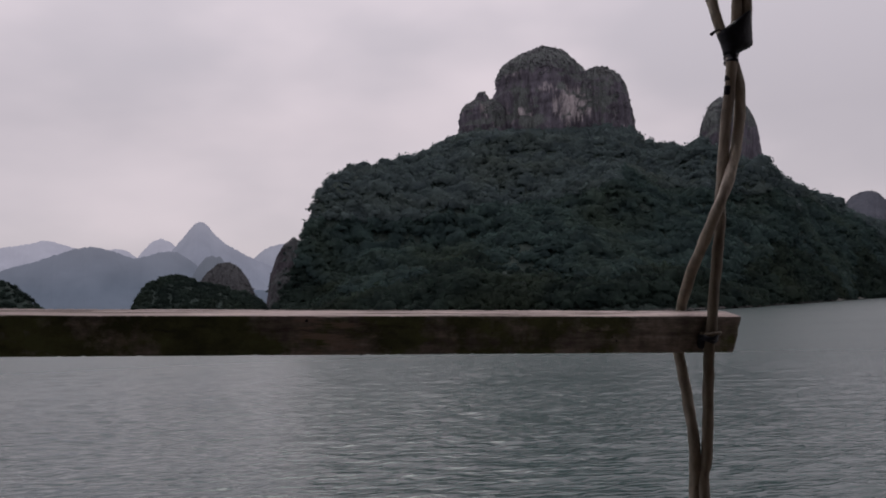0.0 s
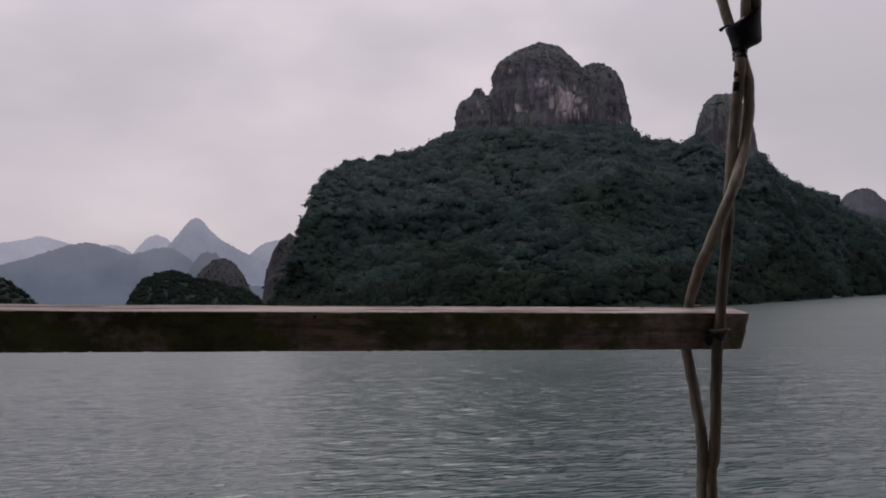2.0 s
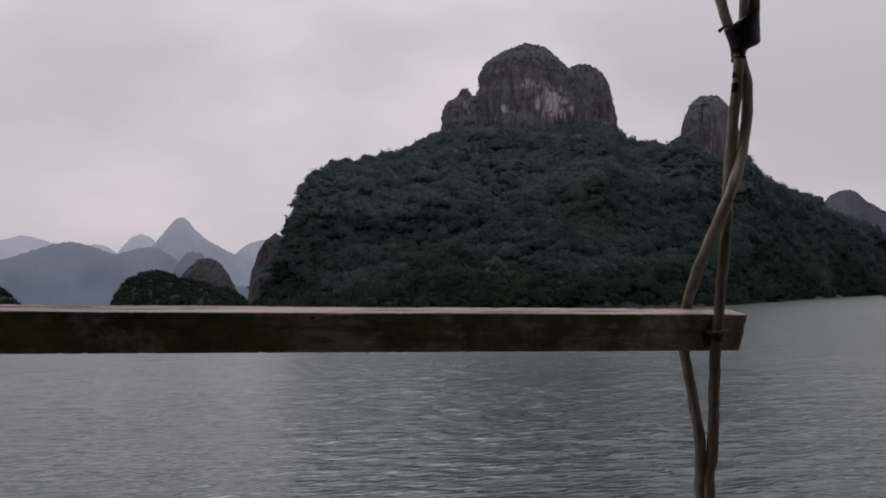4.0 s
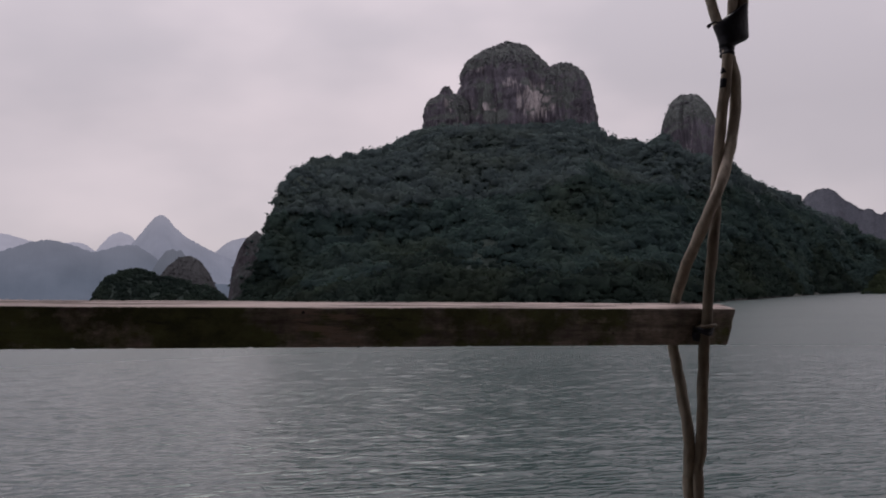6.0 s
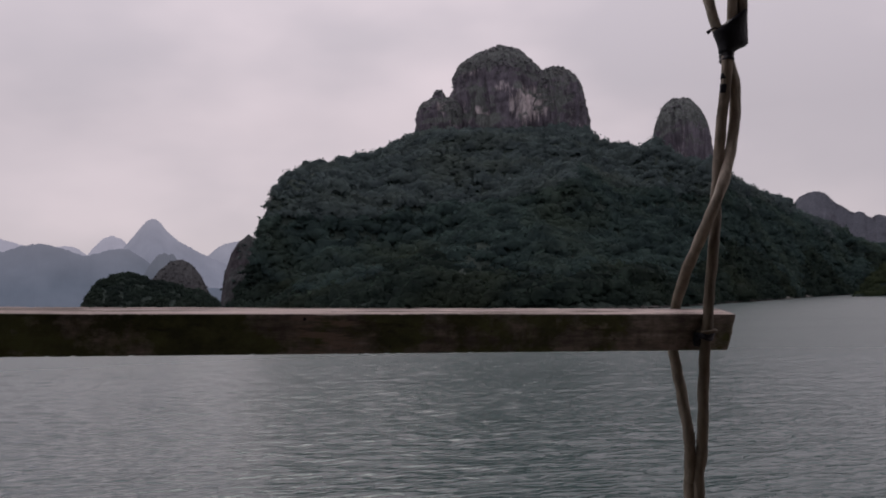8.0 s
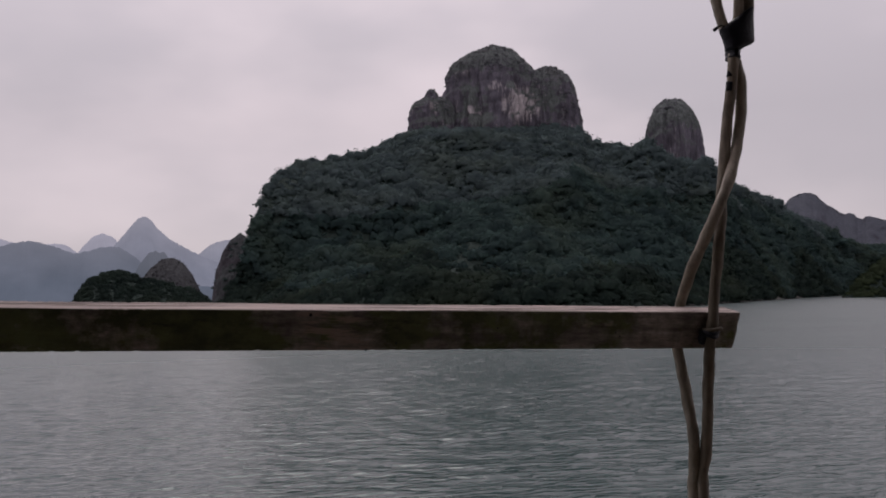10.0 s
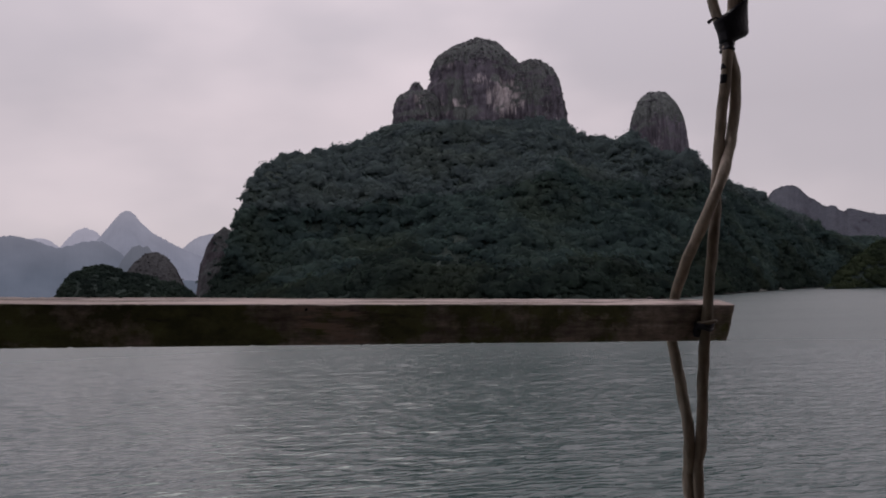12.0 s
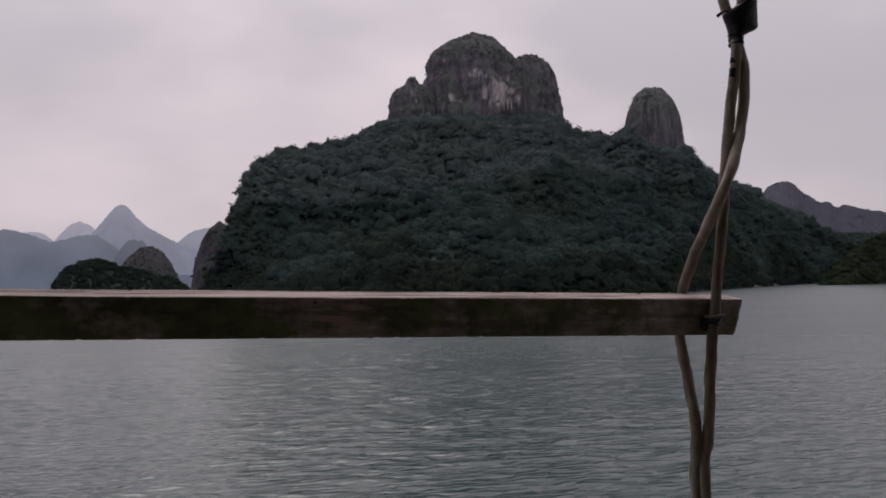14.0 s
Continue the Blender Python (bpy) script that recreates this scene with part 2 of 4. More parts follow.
def wood_material():
    k = Mat("weathered_timber", 0.85)
    grain = k.noise(60, 5, (0.07, 1.0, 1.0), 0.68)
    broad = k.noise(9, 4, (0.35, 1, 1), 0.6)
    algae = k.noise(15.0, 5, (0.8, 0.9, 0.9), 0.7)
    blotch = k.noise(26, 5, (0.7, 1, 1), 0.72)
    saw = k.noise(90, 3, (1.0, 0.25, 0.25), 0.5)
    c = k.mix(k.ramp(grain, (0.34, 0.0), (0.66, 1.0)), (0.12, 0.105, 0.090), (0.40, 0.355, 0.31))
    c = k.mix(k.ramp(broad, (0.46, 0.0), (0.62, 1.0)), c, k.mix(0.35, c, (0.34, 0.28, 0.24)))
    c = k.mix(0.35, c, k.ramp(saw, (0.35, 0.3), (0.65, 1.2)), "MULTIPLY")
    c = k.mix(0.5, c, k.ramp(k.noise(170, 4, (0.35, 1, 1), 0.7), (0.36, 0.25), (0.62, 1.25)), "MULTIPLY")
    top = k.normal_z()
    # where the algae has taken hold along the timber: 0 is one metre in from the sawn end, 1 the end
    along = k.n.new("ShaderNodeSeparateXYZ")
    k.l.new(k.co.outputs["Object"], along.inputs[0])
    place = k.math("ADD", k.math("ADD", along.outputs["X"], 1.0), k.math("MULTIPLY", k.math("SUBTRACT", broad, 0.5), 0.12))
    grown = k.ramp(place, (0.0, 0.55), (0.16, 0.60), (0.21, 0.92), (0.33, 1.0), (0.355, 0.22), (0.43, 0.25), (0.47, 0.85), (0.53, 0.55), (0.57, 0.82), (0.63, 0.50), (0.68, 0.62), (0.73, 0.30), (0.78, 0.50), (0.82, 0.20), (1.0, 0.12))
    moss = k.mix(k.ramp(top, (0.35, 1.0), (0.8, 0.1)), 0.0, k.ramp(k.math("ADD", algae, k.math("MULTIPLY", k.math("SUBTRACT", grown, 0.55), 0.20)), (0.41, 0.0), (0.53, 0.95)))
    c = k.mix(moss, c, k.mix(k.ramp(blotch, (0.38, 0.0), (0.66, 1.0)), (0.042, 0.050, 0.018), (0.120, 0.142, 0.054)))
    c = k.mix(k.ramp(k.noise(44, 4, (0.45, 1, 1), 0.65), (0.62, 0.0), (0.70, 0.55)), c, (0.36, 0.31, 0.26))
    c = k.mix(k.ramp(k.noise(34, 5, (0.25, 1, 1), 0.7), (0.58, 0.0), (0.68, 0.85)), c, (0.022, 0.018, 0.015))
    torn = k.math("MULTIPLY", k.ramp(place, (0.345, 0.0), (0.365, 1.0), (0.42, 0.9), (0.45, 0.0)), k.ramp(k.noise(130, 4, (0.12, 1, 1), 0.7), (0.50, 0.0), (0.58, 0.8)))
    c = k.mix(torn, c, (0.34, 0.26, 0.215))
    # surfaces that look up get a paler, pinker wood tone
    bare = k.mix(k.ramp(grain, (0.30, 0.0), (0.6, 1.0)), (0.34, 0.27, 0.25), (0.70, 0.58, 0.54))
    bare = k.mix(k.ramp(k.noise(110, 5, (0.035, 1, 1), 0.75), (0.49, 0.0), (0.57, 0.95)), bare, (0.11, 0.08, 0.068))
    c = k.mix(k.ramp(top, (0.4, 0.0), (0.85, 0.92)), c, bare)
    k.color(c).bump(k.mix(0.5, grain, broad), 0.004)
    return k.m


M_WOOD = wood_material()


def cord_material(name, a, b, dirt):
    k = Mat(name, 0.7)
    fib = k.noise(55, 4, (1, 1, 0.08), 0.6)
    blot = k.noise(32, 5, (1, 1, 0.4), 0.7)
    c = k.mix(k.ramp(fib, (0.3, 0.0), (0.7, 1.0)), a, b)
    c = k.mix(k.ramp(blot, (0.50, 0.0), (0.68, 0.85)), c, dirt)
    c = k.mix(0.6, c, k.ramp(k.noise(7, 3, (1, 1, 0.6)), (0.38, 0.6), (0.62, 1.15)), "MULTIPLY")
    # darker and browner along its lower length, with an uneven upper limit
    height = k.n.new("ShaderNodeSeparateXYZ")
    k.l.new(k.co.outputs["Object"], height.inputs[0])
    low = k.math("ADD", k.math("SUBTRACT", 4.9, height.outputs["Z"]), k.math("MULTIPLY", k.math("SUBTRACT", k.noise(9, 4, (1, 1, 0.7)), 0.5), 0.35))
    c = k.mix(k.ramp(low, (0.22, 0.0), (0.42, 0.85), (0.60, 0.70)), c, k.mix(0.6, dirt, (0.085, 0.070, 0.040)))
    c = k.mix(0.5, c, k.ramp(k.noise(70, 4, (1, 1, 0.5), 0.7), (0.36, 0.45), (0.60, 1.2)), "MULTIPLY")
    k.color(c).bump(k.mix(0.5, fib, blot), 0.003)
    return k.m


M_CORD = cord_material("bleached_rattan", (0.44, 0.385, 0.31), (0.70, 0.63, 0.53), (0.21, 0.178, 0.128))
M_CORD_DARK = cord_material("stained_rattan", (0.24, 0.198, 0.152), (0.44, 0.375, 0.30), (0.115, 0.092, 0.064))


def plain(name, c, rough=0.6, scale=20.0):
    k = Mat(name, rough)
    k.b.inputs["Specular IOR Level"].default_value = 0.2
    k.color(k.ramp(k.noise(scale, 4), (0.3, tuple(v * 0.75 for v in c)), (0.7, tuple(v * 1.2 for v in c))))
    k.bump(k.noise(scale * 4, 3), 0.0008)
    return k.m


M_TAPE = plain("black_tape", (0.018, 0.019, 0.026), 0.45, 60)
M_HULL = plain("painted_hull", (0.16, 0.20, 0.22), 0.5, 3)
M_DECK = plain("deck_planks", (0.20, 0.165, 0.135), 0.7, 6)
M_ROOF = plain("roof_boards", (0.07, 0.06, 0.052), 0.8, 6)
M_FOAM = plain("pale_hull_paint", (0.34, 0.34, 0.32), 0.6, 2)
M_SHORE = plain("tidal_rock", (0.042, 0.041, 0.039), 0.8, 0.8)


# ---------------------------------------------------------------- building helpers
def mesh_from(name, verts, faces, material, smooth=True):
    """A mesh from an array of points and an array of triangles or quads."""
    v, f = np.asarray(verts, np.float32).reshape(-1, 3), np.asarray(faces, np.int32)
    me = bpy.data.meshes.new(name)
    me.vertices.add(len(v))
    me.vertices.foreach_set("co", v.ravel())
    me.loops.add(f.size)
    me.loops.foreach_set("vertex_index", f.ravel())
    me.polygons.add(len(f))
    me.polygons.foreach_set("loop_start", np.arange(len(f), dtype=np.int32) * f.shape[1])
    me.update(calc_edges=True)
    me.validate()
    me.materials.append(material)
    me.polygons.foreach_set("use_smooth", np.full(len(me.polygons), smooth))
    return me


def adopt(ob, parent):
    ob.parent = parent
    if parent:
        ob.matrix_parent_inverse = parent.matrix_world.inverted()
    return ob


def part(name, bm, material, parent, label="", smooth=True):
    """Links a bmesh as one mesh object under a thing or a part."""
    me = bpy.data.meshes.new(name)
    bm.to_mesh(me)
    bm.free()
    me.materials.append(material)
    me.polygons.foreach_set("use_smooth", [smooth] * len(me.polygons))
    ob = adopt(new(name, me), parent)
    if label:
        tagged(ob, label)
    return ob


def grid_faces(rows, cols, wrap=False):
    i, j = np.meshgrid(np.arange(rows - 1), np.arange(cols if wrap else cols - 1), indexing="ij")
    a, b = i * cols + j, i * cols + (j + 1) % cols
    return np.stack([a, b, b + cols, a + cols], -1).reshape(-1, 4)


LATTICE = np.random.RandomState(7).rand(256, 256)


def value_noise(x, y):
    x, y = np.asarray(x, float), np.asarray(y, float)
    xi, yi = np.floor(x).astype(int), np.floor(y).astype(int)
    u, v = x - xi, y - yi
    u, v = u * u * (3 - 2 * u), v * v * (3 - 2 * v)
    p = lambda i, j: LATTICE[i % 256, j % 256]
    return (p(xi, yi) * (1 - u) + p(xi + 1, yi) * u) * (1 - v) + (p(xi, yi + 1) * (1 - u) + p(xi + 1, yi + 1) * u) * v - 0.5


def fbm(x, y, octaves=4):
    total, amp = 0, 1.0
    for o in range(octaves):
        total = total + amp * value_noise(x * 2 ** o + 17.3 * o, y * 2 ** o + 9.1 * o)
        amp *= 0.5
    return total


def hill_grid(ridge, shore=None, cols=300, front=60, back=24, convex=0.3, rough=(4.0, 40.0), lower=0.0, seed=0.0, jag=0.0, round_off=0):
    """The surface of a hill as a grid of points: each column climbs from the shore to the crest and falls away behind it."""
    r = np.array(ridge, float)
    th, rd, rz = np.arctan2(r[:, 0], r[:, 1]), np.hypot(r[:, 0], r[:, 1]), r[:, 2] - lower
    t = np.linspace(th[0], th[-1], cols)
    d1, z1 = np.interp(t, th, rd), np.interp(t, th, rz)
    if round_off:
        bell = np.hanning(round_off + 2)[1:-1]
        z1 = np.convolve(np.pad(z1, round_off // 2, mode="edge"), bell / bell.sum(), "valid")[:cols]
    z1 = np.maximum(z1 + jag * fbm(t * d1.mean() / 6.0 + seed, t * 0 + seed, 3), 0.3)
    if shore is None:
        d0 = d1 - 1.1 * z1 - 5
    else:
        s = np.array(shore, float)
        d0 = np.minimum(np.interp(t, np.arctan2(s[:, 0], s[:, 1]), np.hypot(s[:, 0], s[:, 1])), d1 - 4 - 0.25 * z1)
    d2 = d1 + 0.9 * z1 + 10
    f = np.linspace(0, 1, front)[:, None]
    df = d0 + (d1 - d0) * f
    zf = z1 * ((1 - convex) * f + convex * np.sin(f * math.pi / 2))
    b = np.linspace(0, 1, back + 1)[1:, None]
    db = d1 + (d2 - d1) * b
    zb = z1 * (1 - b ** 1.6)
    d, z = np.vstack([df, db]), np.vstack([zf, zb])
    x, y = d * np.sin(t), d * np.cos(t)
    env = np.vstack([np.sin(f * math.pi) ** 0.7 + 0 * t, 0.5 * np.sin(b * math.pi) + 0 * t])
    z = z + env * np.minimum(1, z1 / 30.0) * (rough[0] * 2 * fbm(x / rough[1] + seed, y / rough[1] + seed, 4))
    z[0], z[-1] = -1.5, -1.5
    z[1] = np.maximum(z[1], 0.8 + 0.8 * fbm(x[1] / 5, y[1] / 5, 2))
    return np.stack([x, y, z], -1)


def hill_mesh(name, grid, material, parent=None):
    rows, cols, _ = grid.shape
    return adopt(new(name, mesh_from(name, grid, grid_faces(rows, cols)[:, ::-1], material)), parent)


def tower_grid(cx, cy, base, top, rx, ry, p=4.0, flute=0.09, lean=0.0, seed=0.0, rows=100, cols=180):
    """A limestone tower: near-vertical walls broken into buttresses and ledges under a rounded crown."""
    h = 1 - (1 - np.linspace(0, 1, rows)) ** 1.7
    a = np.linspace(0, 2 * math.pi, cols, endpoint=False)
    H, A = np.meshgrid(h, a, indexing="ij")
    rad = np.clip(1 - H ** p, 0, 1) ** 0.5
    ca, sa = np.cos(A), np.sin(A)
    wall = np.clip(1.15 - H, 0, 1) ** 0.5
    big = fbm(ca * 2.3 + seed, sa * 2.3 + seed + H * 0.9, 3)
    butt = np.abs(fbm(ca * 5 + seed + H * 0.7, sa * 5 + seed, 3))
    crack = np.abs(fbm(ca * 11 + seed, sa * 11 + H * 1.5, 3))
    block = np.round(fbm(ca * 6 + seed * 2, sa * 6 + H * 7, 2) * 5) / 5
    ledge = fbm(H * 11 + seed + 0.8 * big, ca * 1.5 + sa * 1.5, 3)
    rad = rad * (1 + flute * (1.3 * big + wall * (0.9 - 3.0 * butt - 1.6 * crack + 1.0 * block + 0.9 * ledge)))
    hz = top - base
    lift = 0.05 * hz * fbm(ca * rad * 3 + seed, sa * rad * 3 + seed, 4) * np.clip(H * 2 - 0.8, 0, 1)
    return np.stack([cx + lean * H * rx + rx * rad * ca, cy + ry * rad * sa, base + hz * H + lift], -1)


def tower_mesh(name, grid, material, parent, label=""):
    rows, cols, _ = grid.shape
    ob = adopt(new(name, mesh_from(name, grid, grid_faces(rows, cols, True), material)), parent)
    return tagged(ob, label) if label else ob


def crown_templates(count=16, sprays=46, seed=3):
    """Tree crowns of unit radius: a lobed, knobbly canopy with loose leaf sprays standing off it. Gives points, faces and outward ways."""
    rs = np.random.RandomState(seed)
    bm = bmesh.new()
    bmesh.ops.create_icosphere(bm, subdivisions=2, radius=1.0)
    # the underside is never seen
    bmesh.ops.delete(bm, geom=[v for v in bm.verts if v.co.z < -0.45], context="VERTS")
    bm.verts.index_update()
    ball = np.array([v.co[:] for v in bm.verts])
    tris = np.array([[v.index for v in f.verts] for f in bm.faces])
    bm.free()
    made = []
    for _ in range(count):
        count_lobes = rs.randint(4, 8)
        lobes = np.clip(rs.normal(size=(count_lobes, 3)), -1.5, 1.5) * (0.36, 0.36, 0.24)
        reach = rs.uniform(0.34, 0.58, count_lobes)
        swell = (ball @ lobes.T + reach).max(1) * rs.uniform(0.74, 1.04, len(ball))
        core = ball * swell[:, None]
        verts, faces, ways, n = [core], [tris], [0.8 * ball + 0.5 * core + (0, 0, 0.35)], len(core)
        for i in range(sprays):
            way = rs.normal(size=3)
            way[2] = abs(way[2]) - 0.25
            way /= np.linalg.norm(way)
            at = way * (lobes @ way + reach).max() * rs.uniform(0.86, 1.16)
            side = np.cross(way, rs.normal(size=3))
            side /= np.linalg.norm(side)
            up = np.cross(way, side)
            side, up = side + way * rs.uniform(-0.5, 0.5), up + way * rs.uniform(-0.6, 0.6)
            size = rs.uniform(0.11, 0.27)
            tri = np.array([at - side * size * 0.8 - up * size * 0.5, at + side * size * 0.8 - up * size * 0.4, at + up * size * 1.1])
            if np.dot(np.cross(tri[1] - tri[0], tri[2] - tri[0]), way) < 0:
                tri = tri[::-1]
            verts.append(tri)
            faces.append(np.array([[n, n + 1, n + 2]]))
            ways.append(np.tile(0.8 * way + 0.5 * at + (0, 0, 0.35) + rs.normal(size=3) * 0.22, (3, 1)))
            n += 3
        made.append((np.vstack(verts), np.vstack(faces), np.vstack(ways)))
    return made


CROWNS = crown_templates()


def forest(name, places, radii, material, label, seed=1, squash=(0.7, 1.15)):
    """Many tree crowns joined in one mesh, with leaf normals that follow the crown."""
    rs = np.random.RandomState(seed)
    pick = rs.randint(0, len(CROWNS), len(places))
    verts, faces, ways, base = [], [], [], 0
    for k, (tv, tf, tw) in enumerate(CROWNS):
        sel = np.where(pick == k)[0]
        if not len(sel):
            continue
        a = rs.rand(len(sel)) * 2 * math.pi
        c, s, r = np.cos(a)[:, None], np.sin(a)[:, None], radii[sel][:, None]
        wide = rs.uniform(0.8, 1.35, (len(sel), 1))
        x = (tv[None, :, 0] * c * wide - tv[None, :, 1] * s) * r
        y = (tv[None, :, 0] * s * wide + tv[None, :, 1] * c) * r
        z = tv[None, :, 2] * r * rs.uniform(*squash, (len(sel), 1))
        v = np.stack([x, y, z], -1) + places[sel][:, None, :]
        verts.append(v.reshape(-1, 3))
        ways.append(np.stack([tw[None, :, 0] * c - tw[None, :, 1] * s, tw[None, :, 0] * s + tw[None, :, 1] * c, tw[None, :, 2] + 0 * c], -1).reshape(-1, 3))
        faces.append((tf[None] + (np.arange(len(sel)) * len(tv))[:, None, None] + base).reshape(-1, 3))
        base += len(sel) * len(tv)
    me = mesh_from(name, np.vstack(verts), np.vstack(faces), material, True)
    w = np.vstack(ways)
    me.normals_split_custom_set_from_vertices((w / np.linalg.norm(w, axis=1)[:, None]).tolist())
    return tagged(new(name, me), label, "forest", kind="stuff")


def scatter(grid, count, rs, rows=None, min_up=0.0):
    """Random points on a grid surface, even by area, on faces that look upward by at least min_up."""
    g = grid if rows is None else grid[rows[0]:rows[1]]
    e1, e2 = g[1:, :-1] - g[:-1, :-1], g[:-1, 1:] - g[:-1, :-1]
    nrm = np.cross(e2, e1)
    area = np.linalg.norm(nrm, axis=-1)
    up = np.abs(nrm[..., 2]) / np.maximum(area, 1e-9)
    w = area * (up > min_up)
    flat = (w / w.sum()).ravel()
    idx = rs.choice(len(flat), count, p=flat)
    i, j = np.unravel_index(idx, area.shape)
    u, v = rs.rand(count, 1), rs.rand(count, 1)
    return g[i, j] + e1[i, j] * u + e2[i, j] * v


def smooth_path(points, steps=8):
    """A Catmull-Rom curve through the points."""
    p = [Vector(q) for q in points]
    p = [p[0] * 2 - p[1]] + p + [p[-1] * 2 - p[-2]]
    out = []
    for i in range(1, len(p) - 2):
        for s in range(steps):
            t = s / steps
            out.append(0.5 * (2 * p[i] + (p[i + 1] - p[i - 1]) * t + (2 * p[i - 1] - 5 * p[i] + 4 * p[i + 1] - p[i + 2]) * t * t
                              + (3 * p[i] - p[i - 1] - 3 * p[i + 1] + p[i + 2]) * t ** 3))
    out.append(p[-2])
    return out


def tube(path, radius, sides=14, wobble=0.06, seed=0):
    """A bmesh tube along a path; radius may be a number or a function of 0..1."""
    bm = bmesh.new()
    rings, ref = [], Vector((0, 1, 0.02))
    for i, q in enumerate(path):
        way = (path[min(i + 1, len(path) - 1)] - path[max(i - 1, 0)]).normalized()
        a = way.cross(ref).normalized()
        b = a.cross(way)
        r = radius(i / (len(path) - 1)) if callable(radius) else radius
        ring = []
        for k in range(sides):
            w = 2 * math.pi * k / sides
            n = 1 + wobble * noise.noise(Vector((q.z * 40 + seed, math.cos(w), math.sin(w))))
            ring.append(bm.verts.new(q + (a * math.cos(w) + b * math.sin(w)) * r * n))
        rings.append(ring)
    for r0, r1 in zip(rings, rings[1:]):
        for k in range(sides):
            bm.faces.new((r0[k], r0[(k + 1) % sides], r1[(k + 1) % sides], r1[k]))
    bm.faces.new(rings[0][::-1])
    bm.faces.new(rings[-1])
    bmesh.ops.recalc_face_normals(bm, faces=bm.faces[:])
    return bm


def box(x0, x1, y0, y1, z0, z1, bevel=0.01):
    bm = bmesh.new()
    bmesh.ops.create_cube(bm, size=1)
    for v in bm.verts:
        v.co = Vector(((x0 + x1) / 2 + v.co.x * (x1 - x0), (y0 + y1) / 2 + v.co.y * (y1 - y0), (z0 + z1) / 2 + v.co.z * (z1 - z0)))
    if bevel:
        bmesh.ops.bevel(bm, geom=bm.edges[:], offset=bevel, segments=2, affect="EDGES")
    return bm


# ---------------------------------------------------------------- the sea
def water_sheet():
    fine = np.radians(np.arange(-33, 33.01, 0.17))
    rest = np.radians(np.arange(36, 325, 5.0))
    ang = np.concatenate([fine, rest])
    rad = [0.6, 2.0, 4.0, 7.0]
    while rad[-1] < 75:
        rad.append(rad[-1] * (1.004 if rad[-1] > 13 else 1.03))
    while rad[-1] < 330:
        rad.append(rad[-1] * 1.0115)
    while rad[-1] < 4700:
        rad.append(rad[-1] * 1.16)
    rad = np.array(rad)
    R, A = np.meshgrid(rad, ang, indexing="ij")
    x, y = R * np.sin(A), R * np.cos(A)
    z = np.zeros_like(x)
    rs = np.random.RandomState(11)
    for i in range(44):
        length = 0.42 * 6.5 ** rs.rand()
        head = rs.normal(0.0, 0.5)
        amp = 0.0034 * length ** 0.78
        k = 2 * math.pi / length
        fade = np.clip(2.2 - R * np.interp(R, (58, 75), (0.004, 0.0115)) * 4.5 / length, 0, 1)
        group = np.clip(0.65 + 1.0 * value_noise(x / (length * 4) + i * 3.1, y / (length * 3) + i), 0, 1.4)
        ph = k * (x * math.sin(head) + y * math.cos(head)) + rs.uniform(0, 6.28) + 2.0 * value_noise(x / (3 * length) + i, y / (5 * length))
        z += amp * fade * group * (np.sin(ph) + 0.4 * np.sin(2 * ph) + 0.2 * np.sin(3 * ph))
    near = np.abs(A) < radians(34)
    z = np.where(near & (R > 5), z, 0)
    faces = grid_faces(len(rad), len(ang), True)
    ob = new("water", mesh_from("water", np.stack([x, y, z], -1), faces[:, ::-1], M_WATER))
    return tagged(ob, "grey-green bay water with small wind ripples", "water", kind="structure")


water_sheet()


# ---------------------------------------------------------------- the main mountain
MAIN_RIDGE = [
    (-64.5, 267, 0.3), (-62.0, 267.9, 2.7), (-61.2, 273.2, 8.1), (-58.3, 279.0, 15.5), (-57.1, 286.4, 26.2), (-56.9, 292.5, 32.1),
    (-56.2, 299.8, 37.1), (-56.0, 310.0, 43.4), (-56.2, 321.1, 48.4), (-53.4, 340.8, 57.0), (-51.9, 381.5, 67.6), (-37.8, 403.2, 72.7),
    (-25.2, 419.2, 76.2), (-17.9, 434.6, 83.9), (-4.0, 455.0, 93.1), (16.3, 474.7, 99.0), (71.2, 479.7, 100.6), (90.4, 471.4, 97.4),
    (92.6, 465.9, 91.5), (101.1, 456.9, 85.9), (113.5, 445.8, 81.1), (119.8, 438.9, 82.4), (124.5, 436, 75), (132.5, 430.1, 66.5), (140, 428, 64.5), (145.7, 425.8, 68),
    (171.3, 459.1, 63.5), (188.2, 479.4, 60.1), (205.8, 499.2, 59.2), (221.9, 514.1, 53.7), (252.6, 544.2, 47.4), (281.6, 574.7, 41.3), (315.9, 602.2, 34.2), (346.4, 608.3, 32.2), (388.9, 606.0, 29.8)]
MAIN_SHORE = [(-64, 262), (-56.4, 243.6), (-30, 228), (0, 218), (30, 216), (60, 232), (84, 258), (97, 280), (114, 302), (142, 343), (190, 413), (228, 456), (300, 500)]

